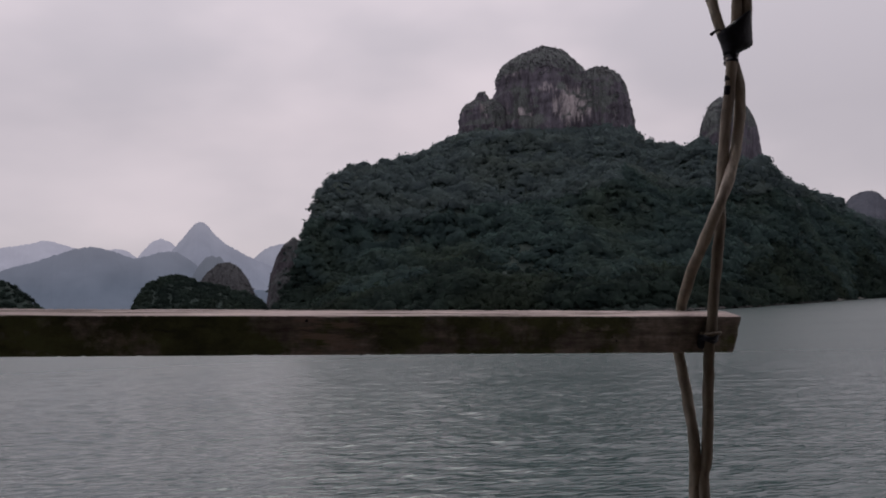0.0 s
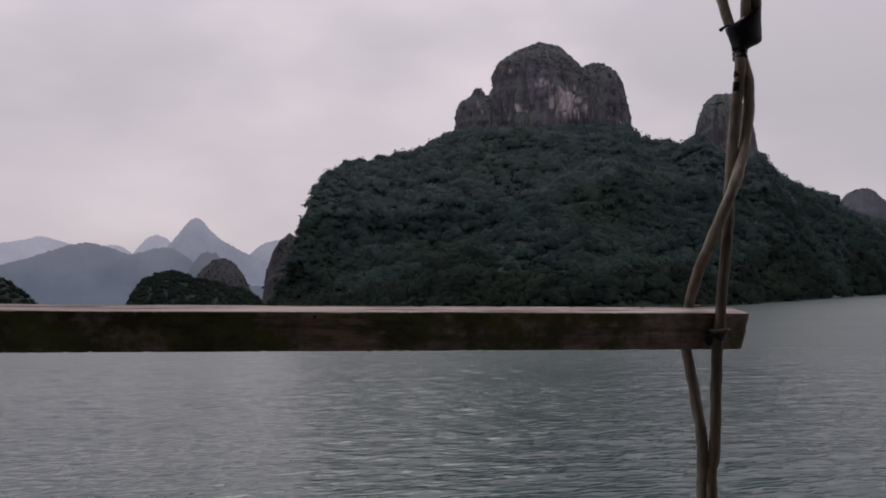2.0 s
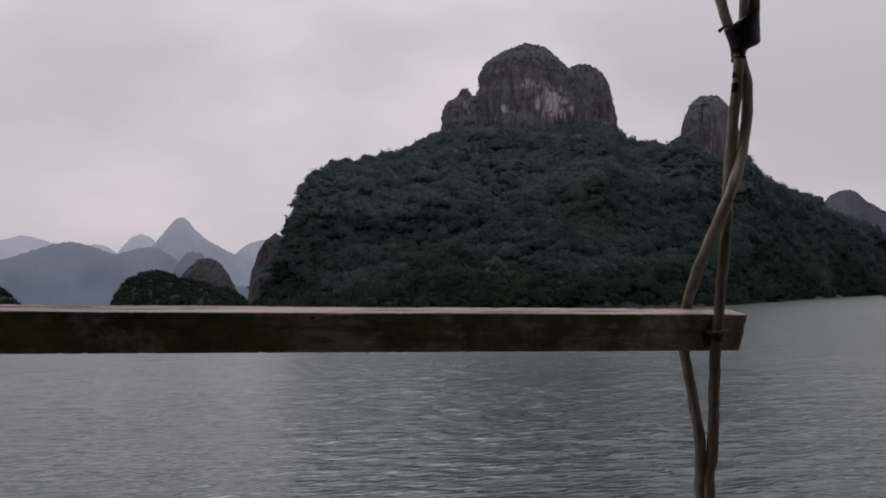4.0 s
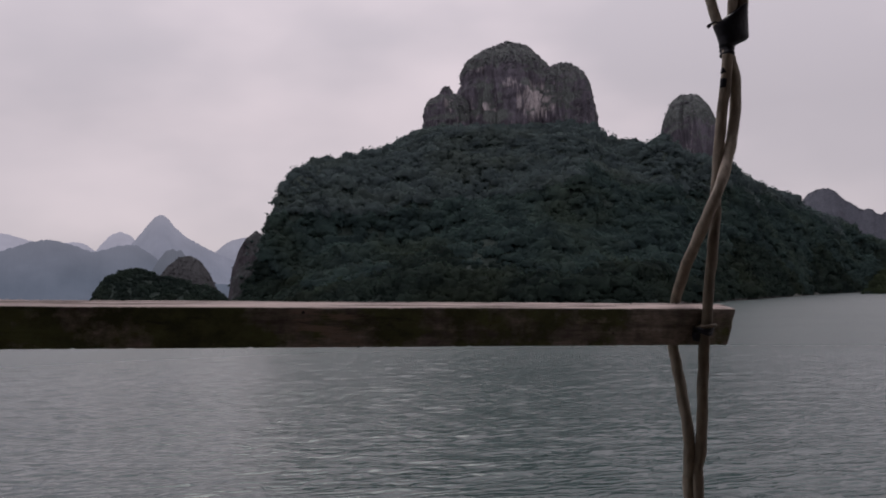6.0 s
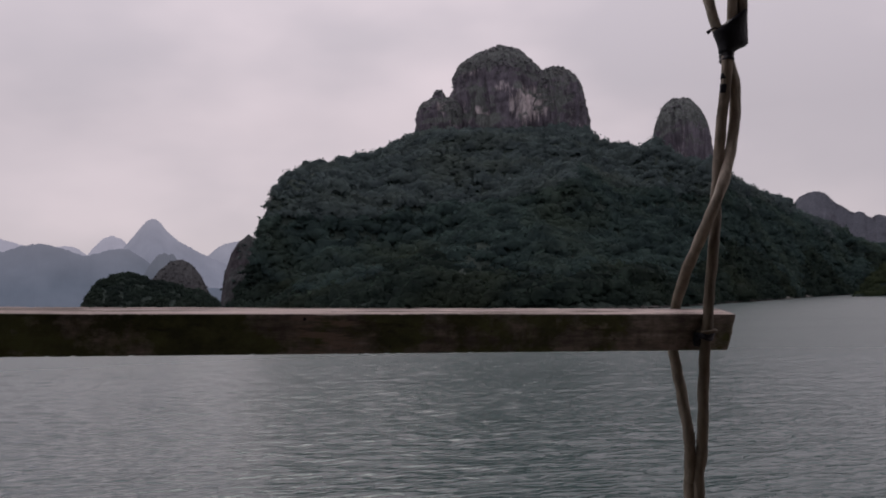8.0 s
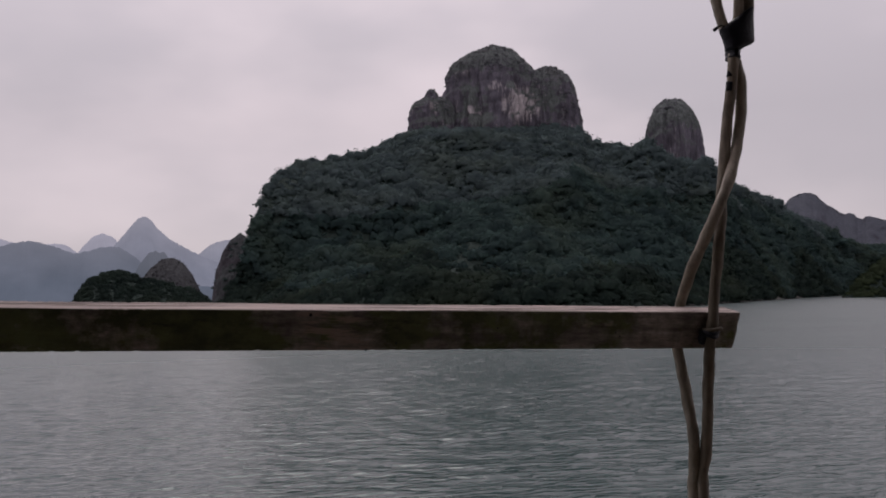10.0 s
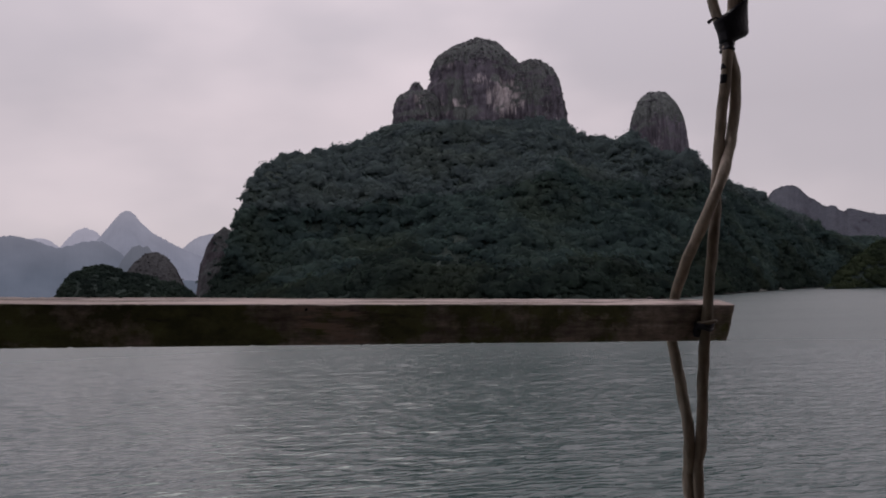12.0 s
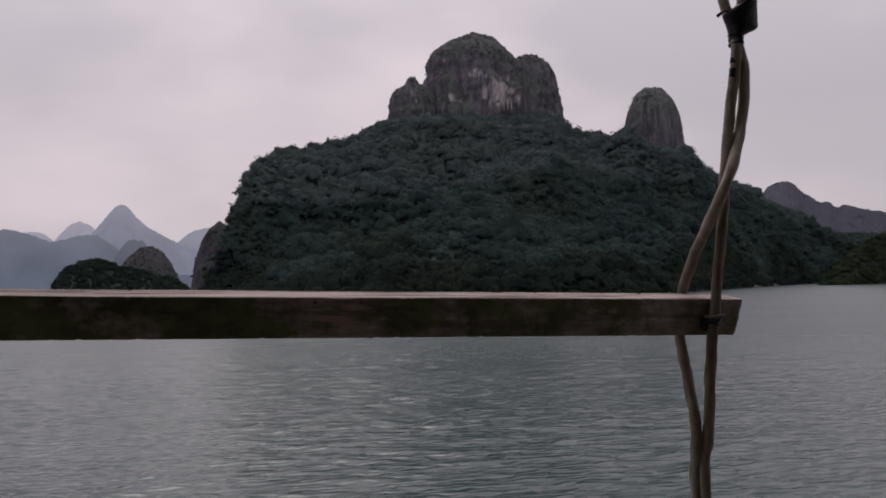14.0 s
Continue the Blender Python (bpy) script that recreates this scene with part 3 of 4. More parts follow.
mountain = tagged(new("mountain"), "steep wooded limestone mountain with bare cliffs rising from the bay", "mountain")
g_main = hill_grid(MAIN_RIDGE, MAIN_SHORE, cols=620, front=120, back=40, rough=(12.5, 66.0), lower=1.5, seed=2.0)
tagged(hill_mesh("wooded_slope", g_main, M_SLOPE, mountain), "dark green wooded slope with rocky patches")
towers = [
    ("summit_cliff", tower_grid(47.0, 504, 86, 152.9, 28.3, 21, 5.2, 0.12, -0.02, 1.0), "domed summit cliff with pale drip streaks"),
    ("side_cliff", tower_grid(78.6, 498, 84, 138.6, 17.2, 16, 5.6, 0.11, 0.0, 5.0), "rounded cliff shoulder with scrub on top"),
    ("step_cliff", tower_grid(9.0, 497, 84, 122.6, 12.6, 13, 8.0, 0.15, 0.03, 9.0), "low cliff step with bushes on top"),
    ("crag", tower_grid(9.0, 494, 106, 125.6, 4.4, 6, 8.0, 0.14, 0.0, 3.0, 60, 80), "small crag standing on the cliff step"),
    ("pinnacle", tower_grid(135.4, 441, 46, 105.2, 15.0, 14, 5.2, 0.11, -0.06, 14.0), "upright rock pinnacle with grey streaked walls"),
]
for t_name, t_grid, t_label in towers:
    tower_mesh(t_name, t_grid, M_ROCK, mountain, t_label)

CLIFF_RIDGE = [(-104.5, 417.3, 0.4), (-102.5, 417.6, 1.9), (-101.6, 419.9, 10.2), (-101.1, 423.1, 19.5), (-98.5, 426.8, 28.6), (-94.8, 429.7, 34.9), (-91.4, 432.5, 39.1),
               (-87.7, 431.2, 37.7), (-81.6, 432.4, 34.2), (-70.5, 434.3, 31.2), (-40, 438, 28)]
g_cliff = hill_grid(CLIFF_RIDGE, [(-104, 398), (-60, 400), (-40, 405)], cols=160, front=70, back=20, rough=(7.0, 11.0), seed=7.0, jag=1.6)
tagged(hill_mesh("back_cliff", g_cliff, M_CLIFF, mountain), "sheer brown limestone cliff behind the slope")

rs = np.random.RandomState(21)
spots = [scatter(g_main, 11600, rs, (2, 124), 0.0), scatter(g_main, 900, rs, (112, 126), 0.0), scatter(g_main, 900, rs, (1, 8), 0.0), scatter(g_main[:, :85], 1300, rs, (1, 124), 0.0)]
sizes = [1.5 + 2.7 * rs.rand(11600) ** 1.5, rs.uniform(0.8, 1.9, 900), rs.uniform(0.9, 1.9, 900), rs.uniform(0.9, 1.9, 1300)]
for (_, t_grid, _), count, crown_from, wall_count, bare_from in zip(towers, (2000, 1700, 500, 120, 560), (0.42, 0.18, 0.46, 0.2, 0.46), (300, 500, 120, 20, 160), (0.24, 0.0, 0.22, 0.1, 0.22)):
    # bushes crowd the crown and the ledges, and thin out down the walls
    crown_spots = scatter(t_grid, count, rs, (int(crown_from * len(t_grid)), len(t_grid)), 0.10)
    wall_spots = scatter(t_grid, wall_count, rs, (4, 100 * len(t_grid) // 120), 0.0)
    thin = fbm(wall_spots[:, 0] / 9 + wall_spots[:, 1] / 9, wall_spots[:, 2] / 6, 3) > bare_from
    # the lower limit of the crown's bushes is ragged
    brink = np.quantile(crown_spots[:, 2], 0.30) + 16 * fbm(crown_spots[:, 0] / 11, crown_spots[:, 1] / 11, 3)
    crown_spots = crown_spots[crown_spots[:, 2] > brink]
    # roots sit back in the rock
    middle = t_grid.reshape(-1, 3).mean(0)
    for group in (crown_spots, wall_spots):
        inwards = middle[:2] - group[:, :2]
        group[:, :2] += inwards / np.maximum(np.linalg.norm(inwards, axis=1, keepdims=True), 1.0) * 0.35
    spots += [crown_spots, wall_spots[thin]]
    sizes += [0.45 + 0.65 * rs.rand(len(crown_spots)) ** 2.5, rs.uniform(0.4, 0.8, thin.sum())]
on_cliff = sum(len(p) for p in spots[4:])
cliff_spots = scatter(g_cliff, 110, rs, (4, 74), 0.0)
spots.append(cliff_spots)
sizes.append(rs.uniform(0.5, 1.2, len(cliff_spots)))
leaning = np.array([(-56.7, 298.5, 37.6), (-57.2, 298.0, 37.0), (-57.7, 293.5, 33.6), (-58.2, 293.2, 34.0)])
spots.append(leaning)
sizes.append(np.array([1.1, 0.8, 0.9, 0.6]))
on_tower = np.concatenate([np.zeros(sum(len(p) for p in spots[:4])), np.ones(on_cliff), np.zeros(len(cliff_spots) + len(leaning))]) > 0
spots, sizes = np.vstack(spots), np.concatenate(sizes)
sizes = np.where((spots[:, 0] < -44) & (spots[:, 1] < 400), sizes * 0.8, sizes)
# stands of taller and lower trees
stand = fbm(spots[:, 0] / 16 + 5, spots[:, 1] / 22 + spots[:, 2] / 16, 3)
sizes = sizes * (1 + 0.40 * stand)
spots[:, 2] += sizes * (np.maximum(stand, 0) * 0.6 - 0.05)
# the leaning cliff band at the seaward end stays mostly bare
bare = (spots[:, 0] < -46) & (spots[:, 2] > 36) & (spots[:, 1] < 372)
keep = ~bare | (rs.rand(len(spots)) < 0.45)
spots, sizes, on_tower = spots[keep], sizes[keep], on_tower[keep]
# height zones choose how much painted haze the leaves carry
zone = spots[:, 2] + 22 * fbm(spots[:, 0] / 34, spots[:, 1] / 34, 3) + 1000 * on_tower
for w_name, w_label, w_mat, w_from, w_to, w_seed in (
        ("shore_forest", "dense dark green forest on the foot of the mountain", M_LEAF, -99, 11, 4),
        ("slope_forest", "subtropical forest on the middle slopes with thin haze painted in", M_SLOPE_LEAF_HAZED, 11, 42, 6),
        ("hazed_ridge_scrub", "scrub on the upper slopes with haze painted into its leaf colour", M_SCRUB_HAZED, 42, 900, 5),
        ("hazed_cliff_scrub", "bushes on the cliff tops and ledges with haze painted into their colour", M_CLIFF_SCRUB_HAZED, 900, 9999, 8)):
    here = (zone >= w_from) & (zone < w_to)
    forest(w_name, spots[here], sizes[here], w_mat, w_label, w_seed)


# ---------------------------------------------------------------- islets and nearer hills
def wooded_hill(name, label, ridge, shore, count, size, leaf, seed, cols=200, lower=1.2, rock=M_SLOPE, rough=(1.6, 14.0), jag=0.6, wood="islet_forest"):
    g = hill_grid(ridge, shore, cols=cols, front=60, back=24, rough=rough, lower=lower, seed=seed, jag=jag)
    hill = tagged(hill_mesh(name, g, rock), label, "islet")
    r = np.random.RandomState(int(seed * 10) + 3)
    p = np.vstack([scatter(g, count, r, (1, 66), 0.1), scatter(g, count // 5, r, (54, 64), 0.0)])
    q = r.uniform(*size, len(p))
    p[:, 2] -= q * 0.05
    forest(wood, p, q, leaf, "low dark green trees and shrubs covering the " + name.replace("_", " "), int(seed * 7) + 1)
    return hill


ISLET = [(-90.5, 218, 0.4), (-89.0, 218.6, 4.0), (-88.8, 220.8, 6.4), (-87.6, 223.5, 9.7), (-87.2, 226.8, 12.3), (-85.1, 230.8, 13.2), (-81.9, 234.1, 13.9), (-79.4, 234.9, 12.4),
         (-75.4, 234.2, 11.6), (-69.9, 233.8, 10.8), (-62.9, 233.7, 8.8), (-59.5, 232.5, 6.8), (-56.7, 231.1, 4.6), (-55, 231, 0.4)]
wooded_hill("rocky_islet", "low rocky islet covered with dark shrubs", ISLET, None, 1100, (0.4, 1.15), M_LEAF, 3.0, jag=1.4, lower=0.6)
ISLET_SIDE = [(-150, 186, 24), (-131.5, 200.8, 19.3), (-123.7, 205.7, 16.3), (-115.7, 208.0, 12.6), (-111.8, 207.8, 10.0), (-107.3, 207.9, 6.4), (-105.1, 206.8, 3.8), (-103.5, 206, 0.4)]
wooded_hill("side_islet", "small wooded islet sloping down to the water", ISLET_SIDE, None, 600, (0.6, 1.4), M_LEAF, 5.0)
ISLET_BACK = [(-192, 568, 0.5), (-189.2, 569.4, 11.6), (-184.0, 571.1, 22.0), (-180.1, 574.4, 28.5), (-174.7, 578.2, 33.5), (-168.1, 582.2, 35.1), (-161.2, 582.1, 31.8),
              (-154.9, 581.7, 24.3), (-150.2, 580.9, 14.5), (-148.1, 581.4, 2.9), (-147, 581.4, 0.5)]
M_HAZE_SCRUB = foliage("brown_scrub", (0.052, 0.050, 0.057), (0.062, 0.060, 0.066), (0.066, 0.064, 0.067), 0.2)
M_FARROCK = limestone("far_limestone", (0.050, 0.047, 0.054), (0.068, 0.064, 0.069), (0.044, 0.046, 0.049), 0.5)
wooded_hill("domed_islet", "bare brown domed limestone islet", ISLET_BACK, None, 150, (0.5, 1.0), M_HAZE_SCRUB, 8.0, rock=M_FARROCK, lower=0.0)
POINT = [(188.5, 374, 0.4), (190.8, 374.1, 1.0), (195.3, 377.5, 5.1), (200.5, 380.4, 9.8), (210.4, 386.4, 15.4), (222.7, 391.1, 21.5), (254.4, 395.2, 32.8), (300, 395, 45)]
wooded_hill("wooded_point", "bright green wooded headland at the end of the cove", POINT, None, 1100, (1.3, 2.7), M_LEAF_NEAR, 11.0, lower=1.5)



def shore_rocks():
    """Small tumbled rocks along the waterline of the mountain, joined."""
    r = np.random.RandomState(31)
    sh = np.array(MAIN_SHORE, float)
    th, dist = np.arctan2(sh[:, 0], sh[:, 1]), np.hypot(sh[:, 0], sh[:, 1])
    bm = bmesh.new()
    bmesh.ops.create_icosphere(bm, subdivisions=1, radius=1.0)
    ball = np.array([v.co[:] for v in bm.verts])
    tris = np.array([[v.index for v in f.verts] for f in bm.faces])
    bm.free()
    verts, faces = [], []
    for i in range(700):
        b = r.uniform(radians(-12), radians(31))
        d = np.interp(b, th, dist) - r.uniform(-1.0, 1.2)
        size = r.uniform(0.25, 1.0)
        rock = ball * (1 + 0.5 * (r.rand(len(ball), 1) - 0.5)) * size * (r.uniform(0.8, 1.8), 1.0, r.uniform(0.4, 0.9))
        faces.append(tris + len(ball) * i)
        verts.append(rock + (d * math.sin(b), d * math.cos(b), 0.1))
    ob = new("shore_rocks", mesh_from("shore_rocks", np.vstack(verts), np.vstack(faces), M_SHORE, False))
    return tagged(ob, "grey tumbled rocks along the waterline", "rocks", kind="stuff")


shore_rocks()


def rowing_boat():
    """A small pale moored boat with a low shelter."""
    top = tagged(new("fishing_boat"), "small pale wooden boat moored by the shore", "boat", "moored boats")
    bm = bmesh.new()
    rings = []
    for i in range(11):
        s = i / 10 * 2 - 1
        w = 0.62 * (1 - abs(s) ** 2.6) + 0.04
        sheer = 0.45 + 0.22 * s * s
        rings.append([bm.verts.new((s * 1.6, y * w, z)) for y, z in ((-1, sheer), (-0.8, 0.1), (0, -0.15), (0.8, 0.1), (1, sheer), (0.86, sheer - 0.05), (0, 0.12), (-0.86, sheer - 0.05))])
    for r0, r1 in zip(rings, rings[1:]):
        for k in range(8):
            bm.faces.new((r0[k], r0[(k + 1) % 8], r1[(k + 1) % 8], r1[k]))
    bm.faces.new(rings[0][::-1])
    bm.faces.new(rings[-1])
    bmesh.ops.recalc_face_normals(bm, faces=bm.faces[:])
    part("hull", bm, M_FOAM, top, smooth=False)
    arch = [Vector((0.1, 0.55 * math.cos(a), 0.5 + 0.62 * math.sin(a))) for a in np.linspace(0, math.pi, 9)]
    bm = bmesh.new()
    loops = [[bm.verts.new((x, q.y, q.z)) for q in arch] for x in (-0.55, 0.55)]
    for k in range(8):
        bm.faces.new((loops[0][k], loops[0][k + 1], loops[1][k + 1], loops[1][k]))
    bmesh.ops.solidify(bm, geom=bm.faces[:], thickness=0.05)
    part("shelter", bm, M_FOAM, top, "pale curved shelter", smooth=False)
    return top


moored = rowing_boat()
moored.matrix_world = pose(152.6, 358.5, 0.05, 0, 0, 12)
copy_thing(moored, pose(173.5, 388.5, 0.05, 0, 0, -8))
copy_thing(moored, pose(147.0, 347.5, 0.05, 0, 0, 25))


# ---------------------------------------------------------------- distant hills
# blue-grey haze is painted into these rock and leaf base colours
M_HAZYROCK = limestone("haze_painted_limestone", (0.074, 0.077, 0.098), (0.096, 0.096, 0.118), (0.068, 0.074, 0.091), 0.45)
M_HAZYLEAF = foliage("haze_painted_leaves", (0.080, 0.088, 0.107), (0.090, 0.099, 0.118), (0.090, 0.099, 0.114), 0.3)
FAR_HILL = [(366.4, 984.0, 80), (410.7, 998.9, 86), (424, 1000, 92), (431.8, 1000.8, 97), (436, 1002, 103), (441, 1004, 109), (448, 1005.8, 115), (458.3, 1005.5, 118.5), (466, 1002, 119), (471, 1000.1, 117.5),
            (475, 993, 111), (480, 990, 105), (486.4, 986.6, 99.3), (492, 984, 93), (498.1, 980.7, 90.5), (503, 978, 92), (506.9, 976.2, 90.5), (510, 974, 84), (514.8, 972.1, 82.8), (519, 970, 87), (523.4, 967.5, 86.5),
            (532, 962, 82), (545.6, 955.1, 78), (595.2, 925.1, 67.7), (700, 850, 50)]
g_far = hill_grid(FAR_HILL, None, cols=360, front=70, back=20, rough=(9.0, 60.0), seed=20.0, jag=1.6, round_off=5)
tagged(hill_mesh("far_hill", g_far, M_HAZYROCK), "domed karst hill across the bay with blue-grey haze painted in", "hill")
r_far = np.random.RandomState(77)
far_spots = scatter(g_far, 420, r_far, (66, 74), 0.0)
far_spots[:, 2] -= 0.5
forest("far_hill_forest", far_spots, r_far.uniform(0.8, 1.7, len(far_spots)), M_HAZYLEAF, "trees on the far hill with haze painted into the leaf colour", 9)
# each colour and glow includes painted haze, mostly paler with distance
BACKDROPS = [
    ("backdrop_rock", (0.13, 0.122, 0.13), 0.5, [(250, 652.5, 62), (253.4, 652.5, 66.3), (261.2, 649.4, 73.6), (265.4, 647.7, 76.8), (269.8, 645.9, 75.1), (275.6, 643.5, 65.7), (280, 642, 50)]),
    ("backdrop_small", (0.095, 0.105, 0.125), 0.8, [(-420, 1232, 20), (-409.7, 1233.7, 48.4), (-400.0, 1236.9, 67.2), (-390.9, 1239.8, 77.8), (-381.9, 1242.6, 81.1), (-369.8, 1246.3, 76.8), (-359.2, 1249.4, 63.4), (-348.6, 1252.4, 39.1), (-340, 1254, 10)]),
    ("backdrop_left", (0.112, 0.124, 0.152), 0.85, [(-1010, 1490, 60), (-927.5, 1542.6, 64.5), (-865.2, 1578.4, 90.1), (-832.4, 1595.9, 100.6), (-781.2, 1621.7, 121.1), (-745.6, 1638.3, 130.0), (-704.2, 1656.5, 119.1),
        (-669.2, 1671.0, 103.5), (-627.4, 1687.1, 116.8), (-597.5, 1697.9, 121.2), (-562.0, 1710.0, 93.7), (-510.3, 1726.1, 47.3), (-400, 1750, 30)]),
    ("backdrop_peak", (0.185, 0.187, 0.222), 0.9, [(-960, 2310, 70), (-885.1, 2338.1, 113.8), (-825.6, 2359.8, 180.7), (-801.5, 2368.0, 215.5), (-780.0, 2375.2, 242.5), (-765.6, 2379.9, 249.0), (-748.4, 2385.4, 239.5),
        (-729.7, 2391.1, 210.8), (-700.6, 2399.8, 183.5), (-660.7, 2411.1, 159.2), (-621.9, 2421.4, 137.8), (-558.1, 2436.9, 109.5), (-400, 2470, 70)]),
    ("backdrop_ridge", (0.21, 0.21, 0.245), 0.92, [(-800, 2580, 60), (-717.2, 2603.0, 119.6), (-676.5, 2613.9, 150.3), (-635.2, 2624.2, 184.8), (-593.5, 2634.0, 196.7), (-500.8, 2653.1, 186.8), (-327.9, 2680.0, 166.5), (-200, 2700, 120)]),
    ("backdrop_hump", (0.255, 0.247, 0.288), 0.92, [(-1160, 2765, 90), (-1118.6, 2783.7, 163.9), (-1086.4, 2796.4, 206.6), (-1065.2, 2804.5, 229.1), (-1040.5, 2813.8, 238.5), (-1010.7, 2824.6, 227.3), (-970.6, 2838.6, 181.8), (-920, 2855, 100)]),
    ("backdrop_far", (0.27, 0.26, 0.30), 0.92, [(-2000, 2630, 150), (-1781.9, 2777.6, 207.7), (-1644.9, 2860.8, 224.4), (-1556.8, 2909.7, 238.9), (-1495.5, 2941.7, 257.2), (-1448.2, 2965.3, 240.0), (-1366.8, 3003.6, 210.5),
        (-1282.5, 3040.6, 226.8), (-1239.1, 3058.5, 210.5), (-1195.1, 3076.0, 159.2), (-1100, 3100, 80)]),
]
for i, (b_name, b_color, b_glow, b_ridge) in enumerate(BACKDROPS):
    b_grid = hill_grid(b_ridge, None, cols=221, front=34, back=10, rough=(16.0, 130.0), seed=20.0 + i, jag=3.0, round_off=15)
    tagged(hill_mesh(b_name, b_grid, distant("haze_painted_hillside", b_color, b_glow, max(p[2] for p in b_ridge))), "distant karst hills with blue-grey haze painted in", "hills", kind="structure")


# ---------------------------------------------------------------- the boat (out of view) and its rail
AXIS = Vector((0.957, 0.281, -0.037)).normalized()
RAIL_END = Vector((0.4510, 1.2560, 4.4425))
boat = tagged(new("boat"), "wooden tour boat, unseen, with an assumed covered deck", "boat")
BOAT_TURN = math.degrees(math.atan2(AXIS.y, AXIS.x))
boat.matrix_world = pose(0, 0, 0, 0, 0, BOAT_TURN)


def boat_part(name, x0, x1, y0, y1, z0, z1, material, bevel=0.02):
    ob = part(name, box(x0, x1, y0, y1, z0, z1, bevel), material, None, smooth=False)
    ob.parent = boat
    return ob


boat_part("hull", -7, 6, -3.2, 1.15, -0.6, 3.05, M_HULL, 0.15)
boat_part("deck", -7, 6, -3.2, 1.15, 3.06, 3.14, M_DECK)
# unseen cover overhead, added to keep the rail's deck side dark
boat_part("shade_roof", -7, 2.2, -3.3, 0.95, 5.55, 5.65, M_ROOF)
# unseen bracket, added to carry the cords
boat_part("roof_bracket", 0.62, 0.86, 0.7, 1.16, 5.49, 5.55, M_ROOF)
# unseen back wall, added only to darken the deck side
boat_part("shade_wall", -7, 6, -2.2, -2.1, 3.15, 5.54, M_ROOF)
boat_part("post", -1.55, -1.45, 1.02, 1.14, 3.15, 5.54, M_WOOD)


def rail():
    """A worn squared timber, slightly twisted towards the deck, with chipped arrises."""
    length, tall, deep = 1.92, 0.0544, 0.042
    bm = bmesh.new()
    n = 760
    outline = []
    for cx, cy, a0 in ((deep / 2, tall / 2, 0), (-deep / 2, tall / 2, 90), (-deep / 2, -tall / 2, 180), (deep / 2, -tall / 2, 270)):
        for a in (0, 30, 60, 90):
            r = 0.0022
            outline.append((cx - math.copysign(r, cx) + r * math.cos(radians(a0 + a)), cy - math.copysign(r, cy) + r * math.sin(radians(a0 + a))))
    dense = []
    for (p, q) in zip(outline, outline[1:] + outline[:1]):
        steps = 6 if abs(p[0] - q[0]) + abs(p[1] - q[1]) > 0.02 else 1
        for s in range(steps):
            dense.append((p[0] + (q[0] - p[0]) * s / steps, p[1] + (q[1] - p[1]) * s / steps))
    rings = []
    for i in range(n + 1):
        x = -length * (1 - i / n)
        # the timber thins a little away from its sawn end
        inward = min(1.0, -x / 0.9)
        slim, rise = 1 - 0.057 * inward, 0.0013 - 0.0028 * inward
        ring = []
        for y, z in dense:
            edge = min(1, (abs(y) / (deep / 2)) ** 6 * (abs(z) / (tall / 2)) ** 6)
            chip = (max(0, noise.noise(Vector((x * 150, y * 60, z * 60 + 3))) - 0.30) * 0.004 + max(0, noise.noise(Vector((x * 38, y * 60, z * 60 + 9))) - 0.35) * 0.0012) * edge
            gouge = 0.0022 * math.exp(-((x + 0.595) / 0.018) ** 2) * edge * (z > 0) * (y < 0)
            soft = 1 + 0.008 * noise.noise(Vector((x * 9, y * 30, z * 30)))
            end = 0.007 * (-z / tall) if i > n - 3 else 0.0
            nick = 0.004 * noise.noise(Vector((y * 120, z * 120, 5.0))) if i == n else 0.0
            ring.append(bm.verts.new((x - 0.004 + 0.12 * z * (i / n) ** 30 + nick, y * soft - math.copysign(chip, y) + gouge * 0.5, z * soft * slim + rise - math.copysign(chip, z) - gouge)))
        rings.append(ring)
    for r0, r1 in zip(rings, rings[1:]):
        for k in range(len(dense)):
            bm.faces.new((r0[k], r1[k], r1[(k + 1) % len(dense)], r0[(k + 1) % len(dense)]))
    bm.faces.new(rings[0])
    bm.faces.new(rings[-1][::-1])
    bmesh.ops.recalc_face_normals(bm, faces=bm.faces[:])
    me = bpy.data.meshes.new("rail")
    bm.to_mesh(me)
    bm.free()
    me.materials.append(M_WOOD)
    me.polygons.foreach_set("use_smooth", [True] * len(me.polygons))
    ob = new("rail", me)
    side = Vector((0, 0, 1)).cross(AXIS).normalized()
    up = AXIS.cross(side).normalized()
    turn = Matrix((AXIS, side, up)).transposed().to_4x4()
    ob.matrix_world = Matrix.Translation(RAIL_END + side * 0.021) @ turn @ pose(0, 0, 0, 11.0, 0, 0)
    face = -deep / 2
    for hole_x, hole_z, wide in ((-0.196, -0.008, 0.0012), (-0.203, -0.003, 0.0010), (-0.520, -0.017, 0.0012), (-0.632, 0.019, 0.0022), (-0.381, 0.003, 0.0010)):
        hole = [ob.matrix_world @ Vector((hole_x, face + d, hole_z)) for d in (0.004, 0.0, -0.0006)]
        part("nail_hole", tube(hole, wide, 8, 0.3, hole_x), M_TAPE, ob, "dark old nail hole")
    nail = [Vector((-0.086, 1.104, 4.4380)), Vector((-0.087, 1.104, 4.4345)), Vector((-0.089, 1.104, 4.4325))]
    part("nail", tube(nail, 0.0007, 8), M_TAPE, ob, "bent rusty nail tip")
    return tagged(ob, "weathered squared timber rail with algae stains", "rail")


rail()

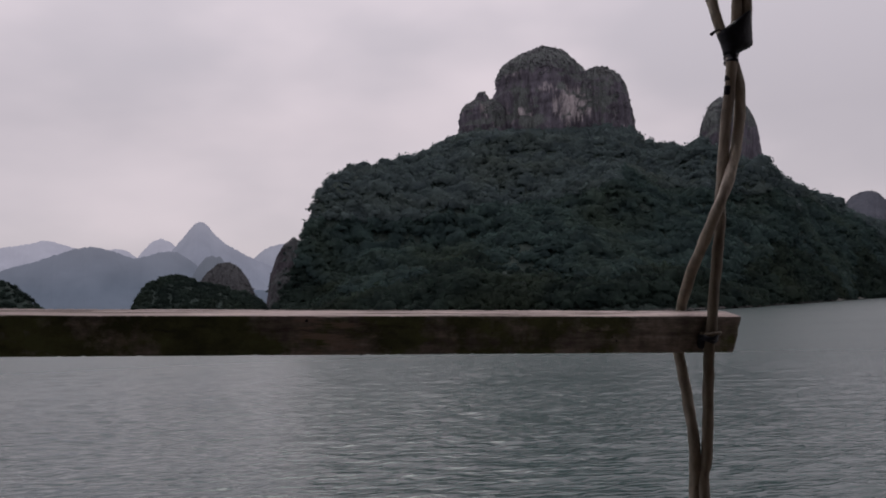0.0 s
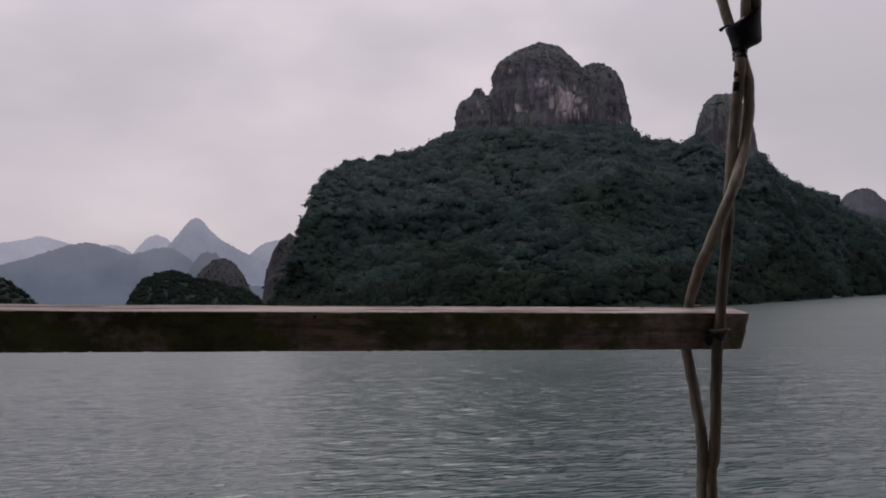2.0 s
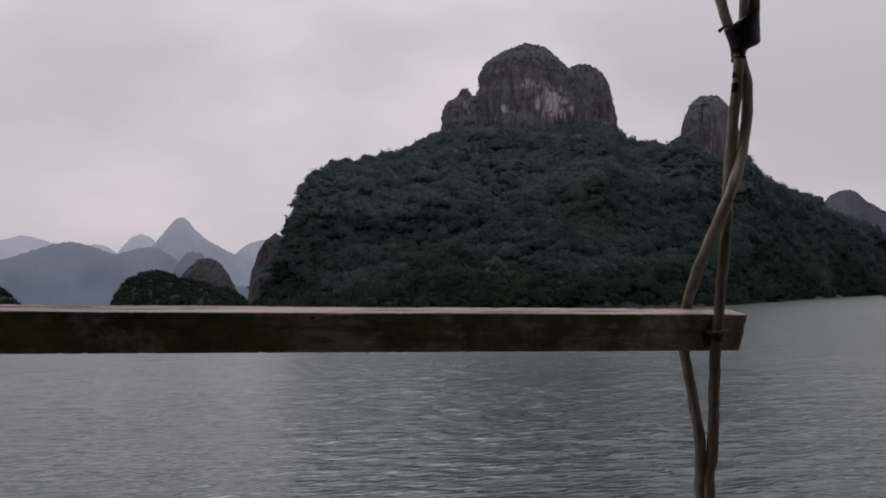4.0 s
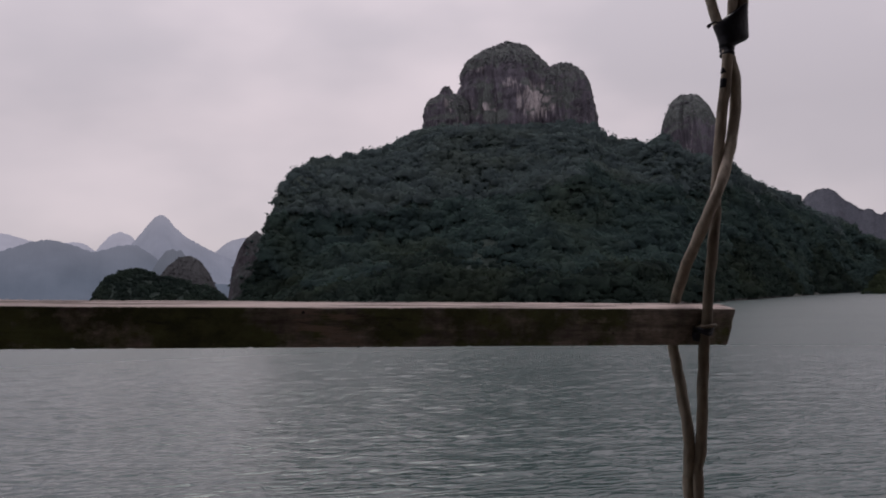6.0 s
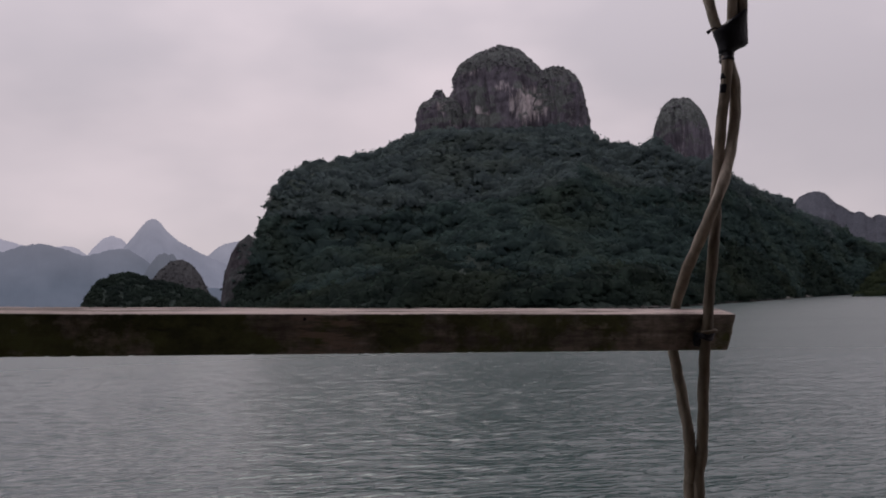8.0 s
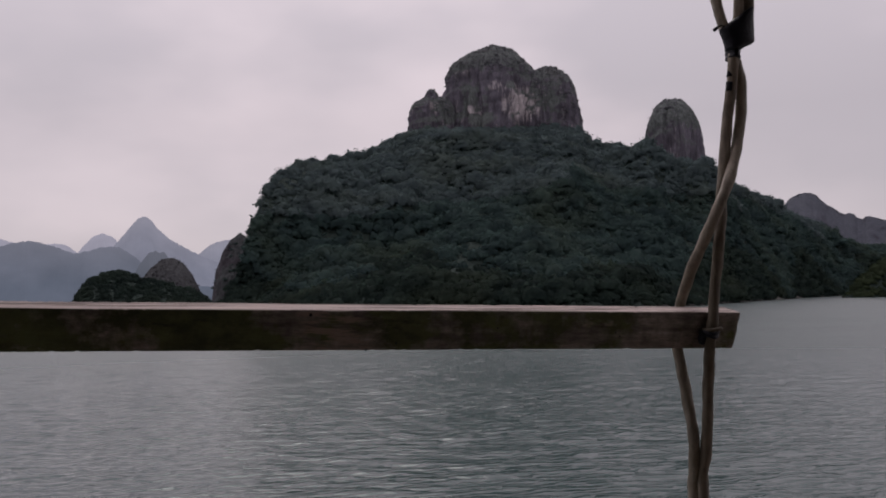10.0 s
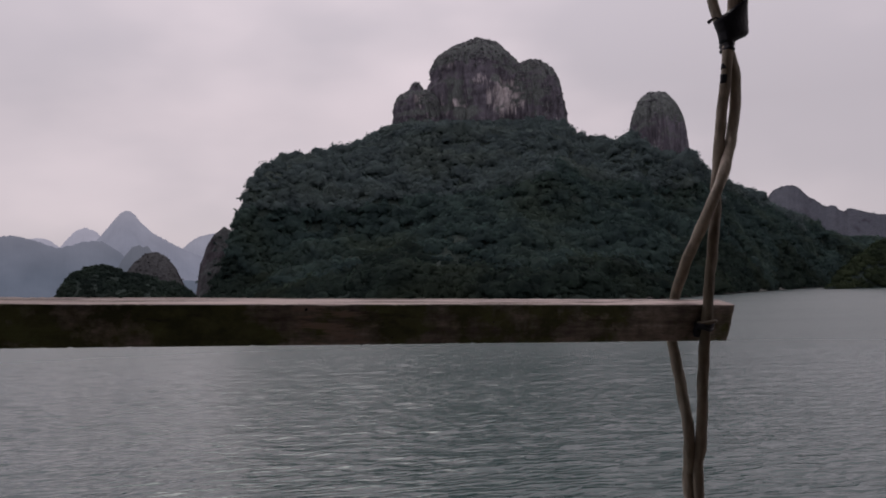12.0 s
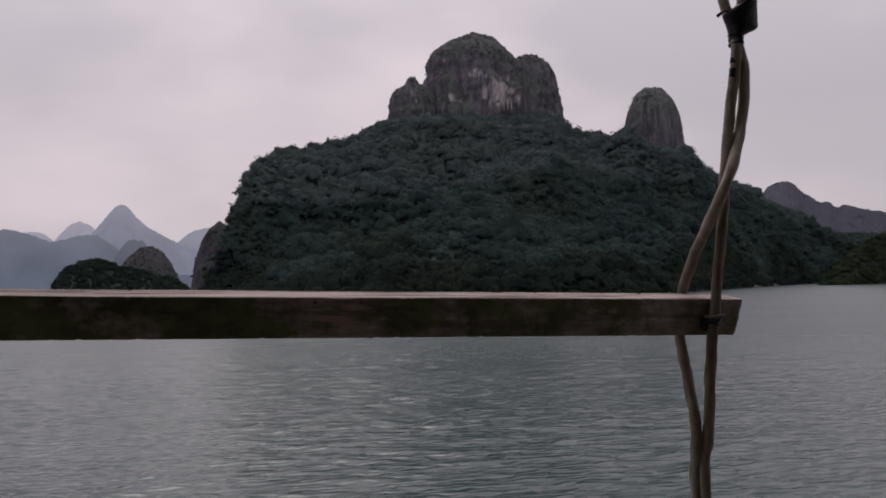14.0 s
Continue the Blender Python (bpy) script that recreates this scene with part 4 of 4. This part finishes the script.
# ---------------------------------------------------------------- cords and tape
FRONT_CORD = [(0.470, 1.238, 5.60), (0.466, 1.228, 5.10), (0.461, 1.226, 4.922), (0.458, 1.226, 4.892), (0.4525, 1.226, 4.863), (0.4495, 1.226, 4.842), (0.449, 1.228, 4.830), (0.446, 1.230, 4.800), (0.440, 1.231, 4.759), (0.4355, 1.233, 4.717), (0.431, 1.235, 4.676), (0.427, 1.238, 4.635), (0.424, 1.238, 4.594), (0.415, 1.237, 4.528), (0.408, 1.234, 4.479), (0.403, 1.231, 4.447), (0.399, 1.232, 4.418), (0.399, 1.247, 4.348), (0.394, 1.251, 4.266), (0.389, 1.254, 4.199), (0.385, 1.21, 3.9), (0.38, 1.12, 3.14)]
BACK_CORD = [(0.372, 1.22, 5.60), (0.404, 1.218, 5.05), (0.4245, 1.220, 4.925), (0.4345, 1.226, 4.894), (0.4465, 1.233, 4.868), (0.4545, 1.239, 4.846), (0.459, 1.238, 4.828), (0.462, 1.236, 4.801), (0.4605, 1.237, 4.759), (0.4530, 1.233, 4.717), (0.442, 1.227, 4.680), (0.4295, 1.219, 4.650), (0.4125, 1.218, 4.613), (0.397, 1.231, 4.573), (0.3845, 1.248, 4.537), (0.377, 1.266, 4.505), (0.374, 1.284, 4.475), (0.370, 1.289, 4.445), (0.369, 1.287, 4.414), (0.373, 1.283, 4.378), (0.377, 1.269, 4.329), (0.378, 1.256, 4.282), (0.379, 1.262, 4.234), (0.378, 1.265, 4.185), (0.368, 1.21, 3.9), (0.365, 1.12, 3.14)]


def cord(path, radius, material, label, seed):
    bm = tube(smooth_path(path, 10), radius, 16, 0.22, seed)
    me = bpy.data.meshes.new("cord")
    bm.to_mesh(me)
    bm.free()
    me.materials.append(material)
    me.polygons.foreach_set("use_smooth", [True] * len(me.polygons))
    return tagged(new("cord", me), label, "cord", "cords on the rail")


front_cord = cord(FRONT_CORD, 0.0078, M_CORD_DARK, "brown rattan cord tied in front of the rail", 1)
back_cord = cord(BACK_CORD, 0.0080, M_CORD, "pale rattan cord passing behind the rail", 2)
upper_cord = cord([(0.484, 1.235, 5.60), (0.480, 1.231, 5.1), (0.4755, 1.229, 4.919), (0.4705, 1.230, 4.888), (0.4600, 1.234, 4.862), (0.4545, 1.236, 4.852)], 0.0082, M_CORD_DARK, "stained rattan cord running up under the tape", 3)

# the black marks on the front cord
for z0, z1 in ((4.811, 4.819), (4.790, 4.803)):
    stain = [Vector((0.4425 + (z - 4.80) * 0.14, 1.2270, z)) for z in np.linspace(z0, z1, 5)]
    tagged(part("tape_band", tube(stain, 0.0054, 16, 0.25), M_TAPE, front_cord), "black scrap of tape")


def tape_wrap():
    """Black tape bound round the cords, with a stiff flap standing out to one side."""
    holder = tagged(new("tape_wrap"), "black adhesive tape bound round the cords", "tape")
    holder.matrix_world = pose(0.449, 1.229, 4.85)
    neck = [Vector((0.4500 + 0.001 * s, 1.2315, 4.8385 + 0.021 * s)) for s in np.linspace(0, 1, 12)]
    bm = tube(neck, lambda s: 0.0098 + 0.0006 * math.sin(s * 19), 20, 0.12, 4)
    for v in bm.verts:
        v.co.y = 1.2315 + (v.co.y - 1.2315) * 1.75
    part("neck", bm, M_TAPE, holder)
    bm = bmesh.new()
    rows = 16
    loops = []
    for i in range(rows):
        s = i / (rows - 1)
        z = 4.849 + 0.061 * s
        left = float(np.interp(z, (4.848, 4.882, 4.912), (0.4405, 0.4300, 0.4740)))
        right = float(np.interp(z, (4.850, 4.859, 4.916), (0.460, 0.4815, 0.4820)))
        zl, zr = z, z + 0.002
        thick = 0.0155 - 0.003 * abs(s - 0.4)
        loop = []
        for k in range(20):
            a = 2 * math.pi * k / 20
            c = math.copysign(abs(math.cos(a)) ** 0.7, math.cos(a))
            x = (left + right) / 2 + (right - left) / 2 * c
            w = 0.5 + 0.5 * c
            crease = 0.0016 * noise.noise(Vector((x * 160, z * 160, a)))
            loop.append(bm.verts.new((x + crease, 1.226 + thick * math.sin(a) * (0.45 + 0.55 * (1 - w ** 3)) + crease, (zl * (1 - w) + zr * w) + crease)))
        loops.append(loop)
    for l0, l1 in zip(loops, loops[1:]):
        for k in range(20):
            bm.faces.new((l0[k], l0[(k + 1) % 20], l1[(k + 1) % 20], l1[k]))
    bm.faces.new(loops[0][::-1])
    bm.faces.new(loops[-1])
    bmesh.ops.recalc_face_normals(bm, faces=bm.faces[:])
    part("flap", bm, M_TAPE, holder)
    string = smooth_path([(0.440, 1.222, 4.8840), (0.431, 1.219, 4.8850), (0.426, 1.218, 4.8830), (0.422, 1.216, 4.8800), (0.4185, 1.216, 4.8770)], 5)
    part("string_end", tube(string, lambda s: 0.0011 + 0.0060 * max(0, s - 0.45) * (1.5 - s), 8, 0.1), M_TAPE, holder)
    return holder


tape_wrap()


def cord_tie():
    """The dark binding that ties the front cord to the rail."""
    tie = tagged(new("cord_tie"), "dark binding tying the cord to the rail", "binding")
    tie.matrix_world = pose(0.405, 1.232, 4.437)
    loop = []
    for k in range(15):
        a = math.pi * k / 14
        loop.append(Vector((0.4035 + 0.0130 * math.cos(a), 1.236 - 0.0185 * math.sin(a), 4.4435 + 0.001 * math.sin(a * 2))))
    part("loop", tube(loop, 0.0026, 10, 0.15, 6), M_CORD_DARK, tie)
    for n, (z, wide) in enumerate(((4.4385, 0.0125), (4.4345, 0.0115))):
        turn = []
        for k in range(15):
            a = math.pi * k / 14
            turn.append(Vector((0.4005 - 0.001 * n + wide * math.cos(a), 1.240 - (0.0215 - 0.002 * n) * math.sin(a), z + 0.002 * math.sin(a * 3 + n))))
        part("binding_turn", tube(turn, 0.0030, 10, 0.2, 7 + n), M_TAPE, tie)
    # small lump filling the dark area left below the loop
    dark_lump = [Vector((0.3925 - 0.0012 * k, 1.2335, 4.4400 - 0.0045 * k)) for k in range(5)]
    part("dark_lump", tube(dark_lump, lambda s: 0.0035 + 0.0035 * math.sin(s * math.pi), 12, 0.3, 11), M_TAPE, tie, "small dark lump below the loop")
    return tie


cord_tie()
